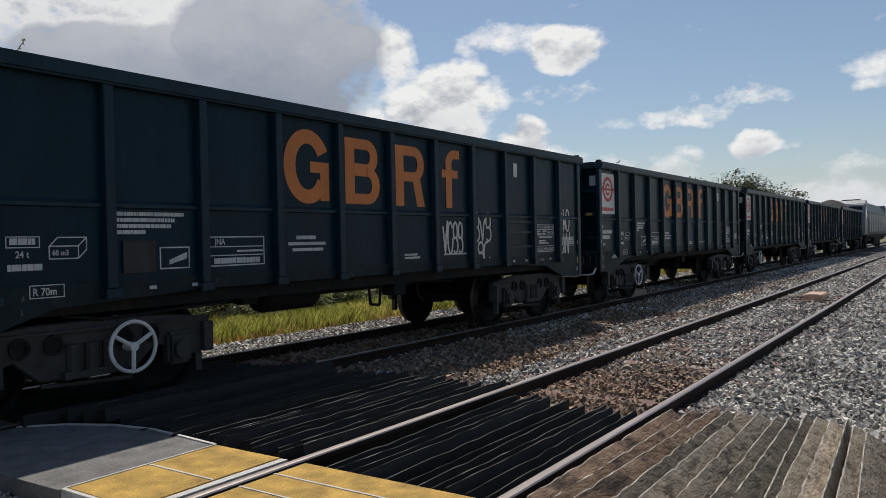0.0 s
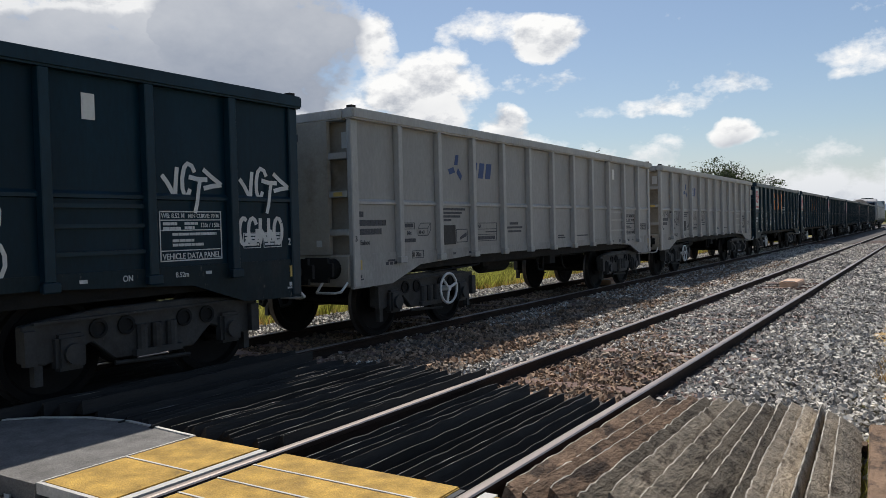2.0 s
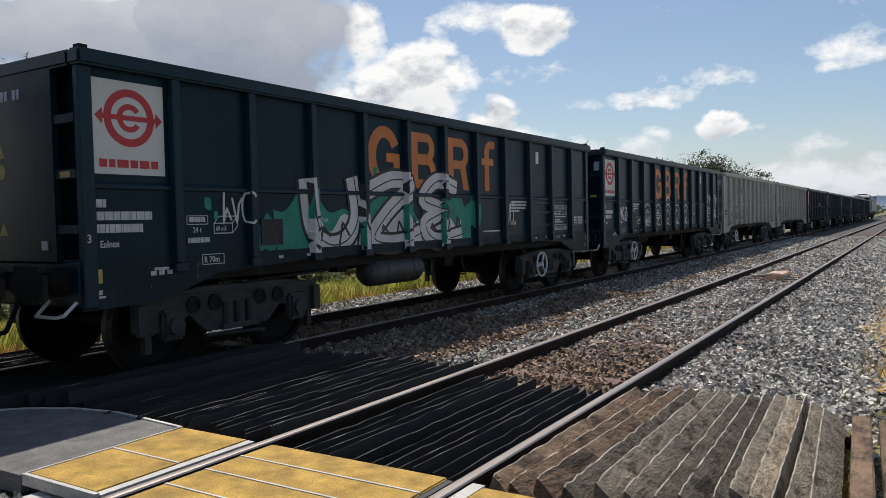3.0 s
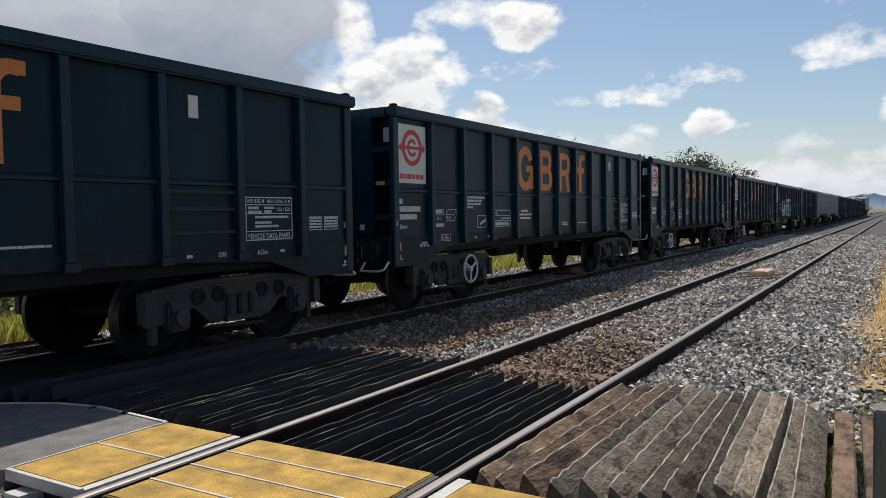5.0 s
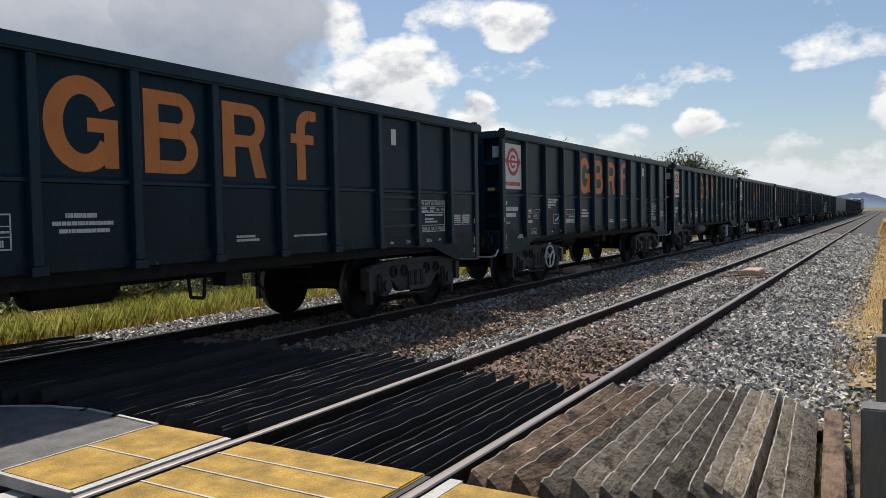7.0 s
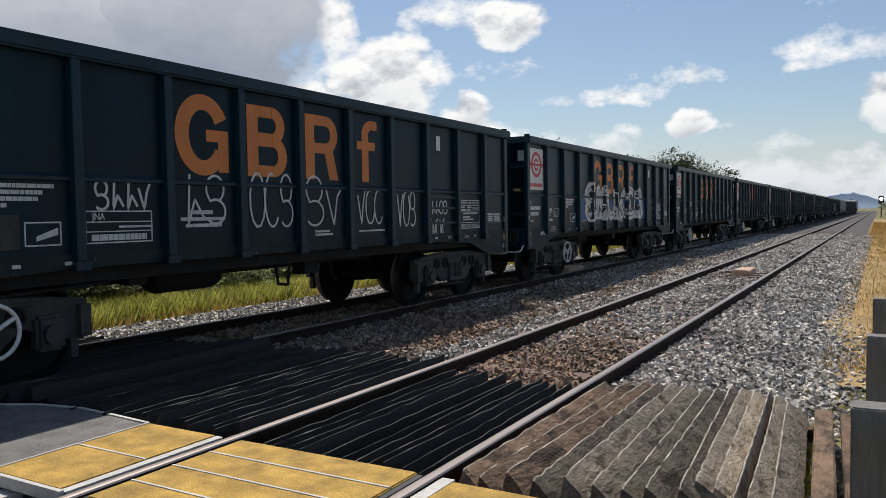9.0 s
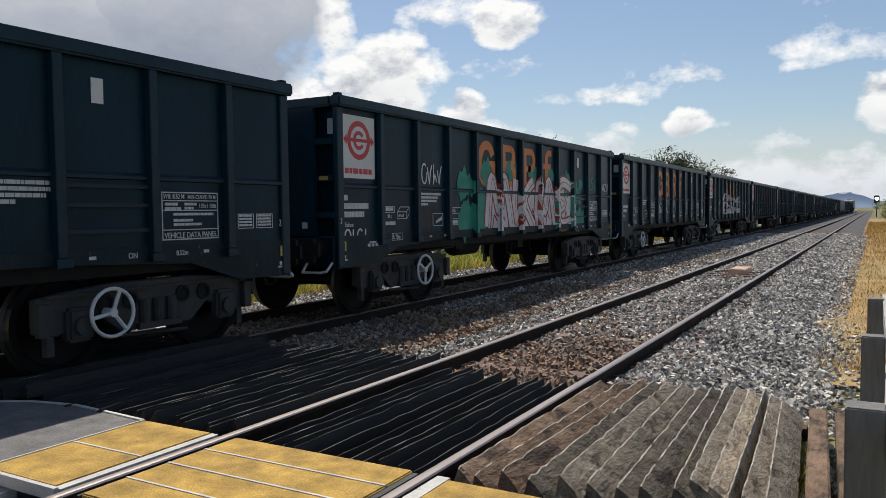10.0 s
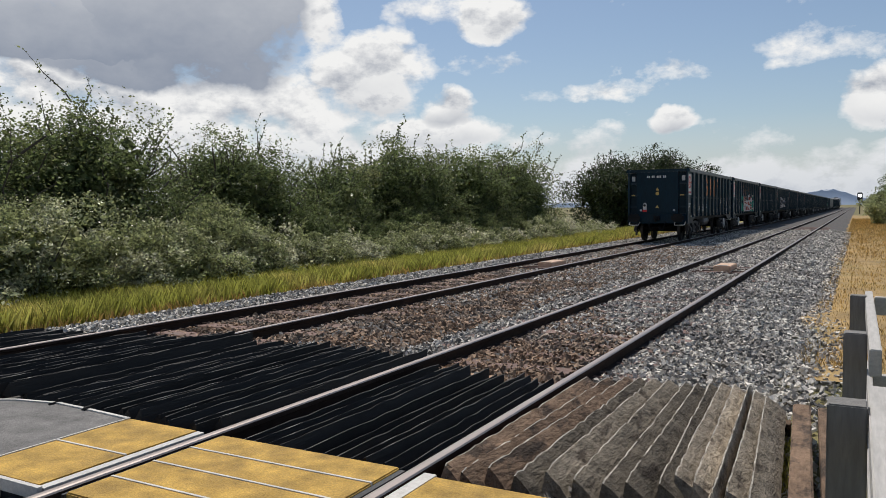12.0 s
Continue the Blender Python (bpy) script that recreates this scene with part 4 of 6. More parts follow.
        bar(bm, [(0, y - d * 0.2, 0.98), (0, y - d * 0.32, 0.92), (0, y - d * 0.30, 0.80)], 0.035)
        part("draw_hook", bm, UNDER, w)
        for hx in (0.32, -0.32):
            bm = bmesh.new()
            bar(bm, [(hx, y, 0.80), (hx, y - d * 0.10, 0.72), (hx * 0.8, y - d * 0.17, 0.5), (hx * 0.5, y - d * 0.2, 0.48), (hx * 0.3, y - d * 0.18, 0.62)], 0.022)
            part("brake_hose", bm, UNDER, w)
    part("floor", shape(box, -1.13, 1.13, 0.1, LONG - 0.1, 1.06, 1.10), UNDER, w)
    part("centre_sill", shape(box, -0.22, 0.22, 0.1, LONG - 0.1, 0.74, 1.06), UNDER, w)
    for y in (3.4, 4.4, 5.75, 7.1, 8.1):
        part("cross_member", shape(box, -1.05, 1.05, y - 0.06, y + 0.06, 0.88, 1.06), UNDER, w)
    build_bogie(w, AXLES[0], wheel_turn if rear_wheel else 0)
    build_bogie(w, AXLES[2], 0 if rear_wheel else wheel_turn)
    # brake reservoir across or along the frame
    bm = bmesh.new()
    if tank:
        turned(bm, [(0.06, 4.10), (0.15, 4.14), (0.195, 4.22), (0.195, 5.25), (0.15, 5.34), (0.06, 5.38)], (0.92, 0, 0.74), "y", 26)
        for y in (4.45, 5.05):
            turned(bm, [(0.202, y - 0.02), (0.202, y + 0.02)], (0.92, 0, 0.74), "y", 26)
            box(bm, 0.86, 0.98, y - 0.02, y + 0.02, 0.9, 1.06)
        part("air_tank", bm, TANK, w, "dull grey cylindrical air tank", smooth=False)
    else:
        turned(bm, [(0.06, 4.05), (0.14, 4.08), (0.17, 4.15), (0.17, 4.9), (0.14, 4.97), (0.06, 5.0)], (0.55, 0, 0.80), "y", 22)
        part("air_tank", bm, UNDER, w)
    for nm, pts, r in (("brake_lever", [(0.95, 5.55, 1.0), (0.95, 5.6, 0.62), (0.97, 5.75, 0.60), (0.97, 5.8, 0.98)], 0.018),
                       ("brake_pipe", [(0.9, 5.0, 0.9), (0.9, 6.6, 0.86), (0.85, 7.6, 0.80)], 0.016),
                       ("brake_pipe", [(1.0, 1.6, 0.85), (1.08, 1.9, 0.80), (1.08, 3.2, 0.84), (0.95, 3.5, 0.9)], 0.014),
                       ("brake_lever", [(1.02, 6.45, 1.0), (1.04, 6.5, 0.66), (1.04, 6.62, 0.58)], 0.014)):
        part(nm, shape(bar, pts, r), UNDER, w)
    part("brake_valve", shape(box, 0.78, 0.98, 6.05, 6.3, 0.70, 0.98), UNDER, w)
    part("distributor_box", shape(box, 0.80, 0.95, 3.55, 3.75, 0.78, 0.98), UNDER, w)
    return w


def decal(w, name, y0, y1, z0, z1, mat, label="", out=0.004, base=None):
    x = (side_x((y0 + y1) / 2) if base is None else base)
    return part(name, shape(box, x, x + out, y0, y1, z0, z1), mat, w, label)


def decal_bars(bm, y, z, rows, x, rng):
    """Rows of small unreadable writing: (height, width, gap) bars."""
    for h, wide in rows:
        a = y
        while a < y + wide:
            b = min(y + wide, a + rng.uniform(0.02, 0.09))
            box(bm, x, x + 0.003, a, b - 0.006, z - h, z)
            a = b
        z -= h * 1.55


def frame_lines(bm, y0, y1, z0, z1, x, t=0.008, rows=()):
    for a, b, c, d in ((y0, y1, z0, z0 + t), (y0, y1, z1 - t, z1), (y0, y0 + t, z0, z1), (y1 - t, y1, z0, z1)):
        box(bm, x, x + 0.003, a, b, c, d)
    for z in rows:
        box(bm, x, x + 0.003, y0, y1, z, z + t * 0.8)


def words(w, text, size, y, z, mat, x=None):
    """Lettering that runs forwards along the side."""
    at = pose(side_x(y) + 0.002 if x is None else x, y, z, 90, 0, 90) @ Matrix.Diagonal((0.86, 1, 1, 1))
    return part("lettering", text_mesh(text, size, mat), None, w, at=at)


def build_markings(w, mat, panel, notice=1.97):
    """Stencilled panels, rows of small print and warning signs on the near side."""
    rng = random.Random(5)
    x = 1.1605
    for y, z, rows in ((0.15, 1.65, ((0.07, 0.10),)), (0.15, 1.545, ((0.075, 0.56),)), (0.15, 1.435, ((0.075, 0.46),)), (notice, 1.71, ((0.034, 0.72), (0.034, 0.62), (0.034, 0.58), (0.034, 0.32))),
                       (4.12, 1.49, ((0.040, 0.30),)), (4.0, 1.42, ((0.034, 0.58),)), (4.06, 1.355, ((0.034, 0.48),)), (6.05, 1.24, ((0.026, 0.28), (0.026, 0.34))), (6.95, 1.22, ((0.022, 0.6),))):
        bm = bmesh.new()
        decal_bars(bm, y, z, rows, x + 0.001, rng)
        part("print_block", bm, mat, w, "small stencilled print")
    words(w, "Ealnos", 0.085, 0.17, 1.235, mat)
    words(w, "24 t", 0.075, 1.16, 1.34, mat)
    bm = bmesh.new()
    frame_lines(bm, 1.09, 1.35, 1.415, 1.505, x + 0.001)
    decal_bars(bm, 1.12, 1.49, ((0.05, 0.20),), x + 0.001, rng)
    decal_bars(bm, 1.10, 1.29, ((0.05, 0.27),), x + 0.001, rng)
    # the outline of an open box for the load's volume
    a, b, c, d, up = 1.42, 1.66, 1.325, 1.425, 0.07
    for p, q in (((a, c), (b, c)), ((a, d), (b, d)), ((a, c), (a, d)), ((b, c), (b, d)), ((a, d), (a + up, d + up)), ((b, d), (b + up, d + up)), ((b, c), (b + up, c + up)), ((a + up, d + up), (b + up, d + up)), ((b + up, c + up), (b + up, d + up))):
        stroke(bm, [p, q], 0.010)
    part("load_sign", bm, mat, w, "stencilled load sign")
    words(w, "60 m3", 0.062, 1.445, 1.352, mat)
    bm = bmesh.new()
    frame_lines(bm, 1.25, 1.53, 1.02, 1.125, 1.177)
    part("curve_sign", bm, mat, w)
    words(w, "R 70m", 0.085, 1.275, 1.042, mat, 1.178)
    bm = bmesh.new()
    frame_lines(bm, 2.96, 3.66, 1.20, 1.49, x + 0.001, 0.012, (1.30, 1.385))
    decal_bars(bm, 3.02, 1.28, ((0.055, 0.58),), x + 0.001, rng)
    decal_bars(bm, 3.3, 1.355, ((0.02, 0.35),), x + 0.001, rng)
    part("number_panel", bm, mat, w, "framed stencilled number panel")
    words(w, "JNA", 0.085, 3.03, 1.41, mat)
    bm = bmesh.new()
    frame_lines(bm, 2.42, 2.74, 1.20, 1.40, x + 0.001, 0.012)
    prism(bm, [(2.52, 1.24), (2.71, 1.29), (2.71, 1.35), (2.52, 1.28)], "x", x + 0.001, x + 0.004)
    part("warning_sign", bm, mat, w)
    decal(w, "pocket_plate", 2.05, 2.37, 1.18, 1.46, panel, "wire-covered document pocket", 0.02)
    bm = bmesh.new()
    frame_lines(bm, 9.70, 10.42, 1.17, 1.64, x + 0.001, 0.012, (1.265, 1.455, 1.55))
    decal_bars(bm, 9.74, 1.535, ((0.028, 0.16), (0.028, 0.2)), x + 0.001, rng)
    decal_bars(bm, 9.98, 1.535, ((0.026, 0.16), (0.026, 0.12)), x + 0.001, rng)
    decal_bars(bm, 9.84, 1.435, ((0.026, 0.52),), x + 0.001, rng)
    decal_bars(bm, 9.84, 1.375, ((0.026, 0.25), (0.026, 0.36)), x + 0.001, rng)
    part("data_panel", bm, mat, w, "framed vehicle data panel")
    words(w, "VEHICLE DATA PANEL", 0.078, 9.725, 1.19, mat)
    words(w, "WB: 8.52 M", 0.062, 9.72, 1.575, mat)
    words(w, "MIN CURVE: 70 M", 0.055, 10.02, 1.575, mat)
    words(w, "135t / 150t", 0.06, 10.16, 1.485, mat)
    words(w, "8.52m", 0.07, 9.85, 1.02, mat, 1.178)
    words(w, "ON", 0.075, 9.30, 1.02, mat, 1.178)
    bm = bmesh.new()
    frame_lines(bm, 10.70, 10.94, 1.26, 1.42, x + 0.001)
    frame_lines(bm, 10.98, 11.24, 1.26, 1.42, x + 0.001)
    decal_bars(bm, 10.72, 1.41, ((0.022, 0.2),) * 4, x + 0.001, rng)
    decal_bars(bm, 11.0, 1.41, ((0.022, 0.22),) * 4, x + 0.001, rng)
    part("test_panel", bm, mat, w)
    words(w, "2", 0.10, 11.3, 1.28, mat, 1.202)
    words(w, "3", 0.10, 0.03, 1.28, mat, 1.202)
    marks = [(0.66 + 0.09 * k, 0.72 + 0.09 * k, 0.96, 1.0) for k in range(3)] + [(0.70, 0.86, 1.004, 1.03)]
    for y in (0.10, 11.30):
        marks += [(y, y + 0.10, 0.80, 0.82), (y + 0.03, y + 0.07, 0.83, 0.87)]
    marks += [(y, y + 0.07, 1.03, 1.06) for y in (2.3, 2.75, 8.9, 10.2)]
    for a, b, c, d in marks:
        part("lifting_mark", shape(box, 1.1765, 1.179, a, b, c, d), mat, w)
    for y in (0.10, 11.32):
        part("yellow_tag", shape(box, 1.1765, 1.185, y + 0.02, y + 0.07, 0.93, 1.05), YELLOW_TAG, w, "small yellow tag")
    decal(w, "hazard_plate", 8.98, 9.10, 2.40, 2.62, PLATE, "small white hazard plate")
    # end number and signs
    for k in range(12):
        if k not in (2, 5, 9):
            part("end_number_bar", shape(box, -0.42 + 0.065 * k, -0.372 + 0.065 * k, -0.014, -0.0105, 2.56, 2.65), mat, w)
    for z in (2.05, 1.35):
        bm = bmesh.new()
        prism(bm, [(-0.07, z), (0.07, z), (0.0, z + 0.13)], "y", -0.013, -0.0105)
        part("warning_triangle", bm, YELLOW_TAG, w)
    part("warning_disc", shape(turned, [(0.07, -0.013), (0.07, -0.0105)], (0, 0, 1.93), "y", 18), YELLOW_TAG, w)


def smooth_line(pts, n=6):
    """A soft curve through the points."""
    out = []
    for i in range(len(pts) - 1):
        p0, p1, p2, p3 = (Vector(pts[max(0, min(len(pts) - 1, i + k))]) for k in (-1, 0, 1, 2))
        for j in range(n):
            t = j / n
            q = 0.5 * ((2 * p1) + (p2 - p0) * t + (2 * p0 - 5 * p1 + 4 * p2 - p3) * t * t + (3 * p1 - p0 - 3 * p2 + p3) * t ** 3)
            out.append((q.x, q.y))
    return out + [tuple(pts[-1])]


def stroke(bm, pts, wide, lift=0.0):
    """A flat painted ribbon along (y, z) points that follows ribs and panels."""
    fine = []
    for (a, b), (c, d) in zip(pts, pts[1:]):
        n = max(1, int(math.hypot(c - a, d - b) / 0.03))
        fine += [(a + (c - a) * i / n, b + (d - b) * i / n) for i in range(n)]
    fine.append(pts[-1])
    across = max(1, int(wide / 0.045))
    last = None
    for i, (y, z) in enumerate(fine):
        y1, z1 = fine[min(i + 1, len(fine) - 1)]
        y0, z0 = fine[max(i - 1, 0)]
        n = Vector((-(z1 - z0), y1 - y0))
        n = n.normalized() * wide if n.length > 1e-9 else Vector((0, wide))
        row = []
        for k in range(across + 1):
            f = k / across - 0.5
            yy = min(max(y + n.x * f, 0.02), LONG - 0.02)
            row.append(bm.verts.new((side_x(yy) + 0.004 + lift + 0.00003 * i, yy, z + n.y * f)))
        if last:
            for k in range(across):
                bm.faces.new((last[k], last[k + 1], row[k + 1], row[k]))
        last = row


def arc_pts(cy, cz, ry, rz, a0, a1, n=12):
    return [(cy + ry * math.cos(radians(a0 + (a1 - a0) * i / n)), cz + rz * math.sin(radians(a0 + (a1 - a0) * i / n))) for i in range(n + 1)]


def fill(bm, y0, y1, low, high, lift=0.0):
    """A painted patch between two outlines, low(y) and high(y)."""
    n = int((y1 - y0) / 0.025)
    last = None
    for i in range(n + 1):
        y = y0 + (y1 - y0) * i / n
        x = side_x(y) + 0.003 + lift
        a, b = low(y), high(y)
        if b <= a + 0.01:
            last = None
            continue
        pair = (bm.verts.new((x, y, a)), bm.verts.new((x, y, b)), x)
        if last:
            bm.faces.new((last[0], pair[0], pair[1], last[1]))
        last = pair


def tag_scribble(bm, y, z, wide, high, rng, loops=4, thick=0.022):
    """An unreadable sprayed tag: a few looping strokes."""
    for k in range(loops):
        cy = y + wide * (k + 0.5) / loops
        kind = rng.randrange(4)
        if kind == 0:
            pts = arc_pts(cy, z + high * 0.5, wide / loops * 0.5, high * 0.5, rng.uniform(20, 90), rng.uniform(300, 420))
        elif kind == 1:
            pts = [(cy - wide / loops * 0.4, z + high * rng.uniform(0.7, 1)), (cy, z), (cy + wide / loops * 0.2, z + high * 0.6), (cy + wide / loops * 0.5, z + high * rng.uniform(0.8, 1.1))]
        elif kind == 2:
            pts = [(cy - wide / loops * 0.1, z + high), (cy - wide / loops * 0.2, z), (cy + wide / loops * 0.1, z + high * 0.5), (cy + wide / loops * 0.5, z + high * 0.1)]
        else:
            pts = arc_pts(cy, z + high * 0.72, wide / loops * 0.4, high * 0.27, -60, 220) + arc_pts(cy, z + high * 0.25, wide / loops * 0.45, high * 0.25, 120, -140)
        stroke(bm, pts, thick)


def build_orange_mark(w):
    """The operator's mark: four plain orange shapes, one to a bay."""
    x = 1.1605
    z0, z1 = 1.86, 2.64
    h = z1 - z0

    lift = [0.0]

    def slab(bm, y0, y1, a, b):
        lift[0] += 0.0004
        box(bm, x, x + 0.003 + lift[0], y0, y1, a, b)

    c = 3.955
    bm = bmesh.new()
    ring_o = arc_pts(c + 0.36, (z0 + z1) / 2, 0.36, h / 2 + 0.02, 28, 330, 26)
    ring_i = arc_pts(c + 0.36, (z0 + z1) / 2, 0.185, h / 2 - 0.135, 28, 330, 26)
    for i in range(26):
        prism(bm, [ring_o[i], ring_o[i + 1], ring_i[i + 1], ring_i[i]], "x", x, x + 0.003)
    slab(bm, c + 0.40, c + 0.70, z0 + 0.33, z0 + 0.45)
    slab(bm, c + 0.56, c + 0.70, z0 + 0.02, z0 + 0.45)
    bmesh.ops.remove_doubles(bm, verts=bm.verts[:], dist=0.0001)
    part("orange_ring_mark", bm, ORANGE, w, "orange open ring mark")
    c = 4.93

    def loop(bm, cy0, cy1, a, b, t, out=0.0):
        r = (b - a) / 2
        slab(bm, cy0, cy1 - r, b - t, b)
        slab(bm, cy0, cy1 - r, a, a + t)
        o = arc_pts(cy1 - r, (a + b) / 2, r, r, -90, 90, 12)
        i_ = arc_pts(cy1 - r, (a + b) / 2, r - t * 1.15, r - t, -90, 90, 12)
        for k in range(12):
            prism(bm, [o[k], o[k + 1], i_[k + 1], i_[k]], "x", x, x + 0.0075 + out)
        bmesh.ops.remove_doubles(bm, verts=bm.verts[:], dist=0.0001)

    bm = bmesh.new()
    slab(bm, c, c + 0.17, z0, z1)
    loop(bm, c + 0.17, c + 0.60, z0 + 0.36, z1, 0.125)
    loop(bm, c + 0.17, c + 0.63, z0, z0 + 0.46, 0.125, 0.001)
    part("orange_double_loop_mark", bm, ORANGE, w, "orange block mark with two holes")
    c = 5.89
    bm = bmesh.new()
    slab(bm, c, c + 0.17, z0, z1)
    loop(bm, c + 0.17, c + 0.62, z0 + 0.32, z1, 0.125)
    prism(bm, [(c + 0.36, z0 + 0.36), (c + 0.53, z0 + 0.36), (c + 0.63, z0), (c + 0.46, z0)], "x", x, x + 0.003)
    part("orange_loop_mark", bm, ORANGE, w, "orange block mark with one hole")
    c = 6.93
    bm = bmesh.new()
    slab(bm, c + 0.10, c + 0.25, z0, z1 - 0.16)
    slab(bm, c, c + 0.40, z0 + 0.42, z0 + 0.53)
    o, i_ = arc_pts(c + 0.34, z1 - 0.18, 0.24, 0.22, 60, 180, 8), arc_pts(c + 0.34, z1 - 0.18, 0.09, 0.10, 60, 180, 8)
    for k in range(8):
        prism(bm, [o[k], o[k + 1], i_[k + 1], i_[k]], "x", x, x + 0.003)
    slab(bm, c + 0.33, c + 0.45, z1 - 0.08, z1 + 0.035)
    part("orange_cross_mark", bm, ORANGE, w, "orange post and crossbar mark")


def build_plate_mark(w):
    """The owner's white plate with a red ring and arrow, and a bar for its name."""
    y0, y1, z0, z1 = 0.14, 0.86, 1.87, 2.69
    plate = decal(w, "logo_plate", y0, y1, z0, z1, PLATE, "white plate with a red ring and arrow", 0.006, 1.163)
    x = 1.1695
    cy, cz = (y0 + y1) / 2, z0 + 0.50
    bm = bmesh.new()
    for r0, r1, a0, a1 in ((0.185, 0.255, 0, 360), (0.075, 0.125, 35, 325)):
        n = 34
        o, i_ = arc_pts(cy, cz, r1, r1, a0, a1, n), arc_pts(cy, cz, r0, r0, a0, a1, n)
        for k in range(n):
            prism(bm, [o[k], o[k + 1], i_[k + 1], i_[k]], "x", x, x + 0.002)
    bmesh.ops.remove_doubles(bm, verts=bm.verts[:], dist=0.0001)
    box(bm, x + 0.0025, x + 0.004, cy - 0.30, cy + 0.30, cz - 0.022, cz + 0.022)
    for s in (-1, 1):
        prism(bm, [(cy + s * 0.27, cz - 0.07), (cy + s * 0.34, cz), (cy + s * 0.27, cz + 0.07)], "x", x + 0.0025, x + 0.004)
    part("red_ring", bm, RED, plate, "red ring and arrow mark")
    bm = bmesh.new()
    a = y0 + 0.05
    for wide in (0.075, 0.06, 0.11, 0.075, 0.10, 0.075):
        box(bm, x, x + 0.002, a, a + wide, z0 + 0.06, z0 + 0.13)
        a += wide + 0.02
    part("red_name_bar", bm, RED, plate, "red bars of a name")


def build_grey_mark(w):
    """Blue three-armed mark and blue slanted bars."""
    x = 1.1605
    bm = bmesh.new()
    cy, cz = 2.45, 2.30
    for a in (90, 210, 330):
        u = Vector((math.cos(radians(a)), math.sin(radians(a))))
        v = Vector((-u.y, u.x))
        p = [Vector((cy, cz)) + u * r + v * s for r, s in ((0.05, -0.05), (0.20, -0.085), (0.20, 0.0), (0.05, 0.04))]
        prism(bm, [(q.x, q.y) for q in p], "x", x, x + 0.003)
    part("blue_arms_mark", bm, BLUE_MARK, w, "blue three-armed mark")
    bm = bmesh.new()
    a = 2.98
    for wide in (0.05, 0.15, 0.16):
        prism(bm, [(a, 2.18), (a + wide, 2.18), (a + wide + 0.06, 2.42), (a + 0.06, 2.42)], "x", x, x + 0.003)
        a += wide + 0.07
    part("blue_bars_mark", bm, BLUE_MARK, w, "blue slanted bars")


# ---- plants ----
def leaf_sheet(pos, size, rng, lift=1.0):
    """Folded leaves at the given places, mostly facing the sky: vertices and faces."""
    n = len(pos)
    up = rng.normal(size=(n, 3)) * 0.8
    up[:, 2] += lift
    up /= np.linalg.norm(up, axis=1)[:, None]
    a = np.cross(up, rng.normal(size=(n, 3)))
    a /= np.linalg.norm(a, axis=1)[:, None]
    b = np.cross(up, a)
    s = (size * rng.uniform(0.6, 1.3, n))[:, None]
    fold = up * s * 0.16
    v = np.stack([pos, pos + a * s * 0.5 + b * s * 0.34 + fold, pos + a * s, pos + a * s * 0.5 - b * s * 0.34 + fold], 1).reshape(-1, 3)
    f = np.arange(n * 4).reshape(-1, 4)
    return v, f


def pipe(bm, line, radii, n=6):
    """One tapering bent limb."""
    rings = []
    for i, (c, r) in enumerate(zip(line, radii)):
        d = (line[min(i + 1, len(line) - 1)] - line[max(i - 1, 0)]).normalized()
        a = d.cross(Vector((0.31, 0.87, 0.2))).normalized()
        b = d.cross(a)
        rings.append([bm.verts.new(c + (a * math.cos(2 * math.pi * k / n) + b * math.sin(2 * math.pi * k / n)) * r) for k in range(n)])
    for s, t in zip(rings, rings[1:]):
        for k in range(n):
            bm.faces.new((s[k], s[(k + 1) % n], t[(k + 1) % n], t[k]))
    bm.faces.new(rings[0][::-1])
    bm.faces.new(rings[-1])


def fast_mesh(name, v, f, mat):
    me = bpy.data.meshes.new(name)
    k = f.shape[1]
    me.vertices.add(len(v))
    me.vertices.foreach_set("co", v.reshape(-1))
    me.loops.add(f.size)
    me.loops.foreach_set("vertex_index", f.reshape(-1))
    me.polygons.add(len(f))
    me.polygons.foreach_set("loop_start", np.arange(len(f)) * k)
    me.update(calc_edges=True)
    me.shade_flat()
    me.materials.append(mat)
    return me


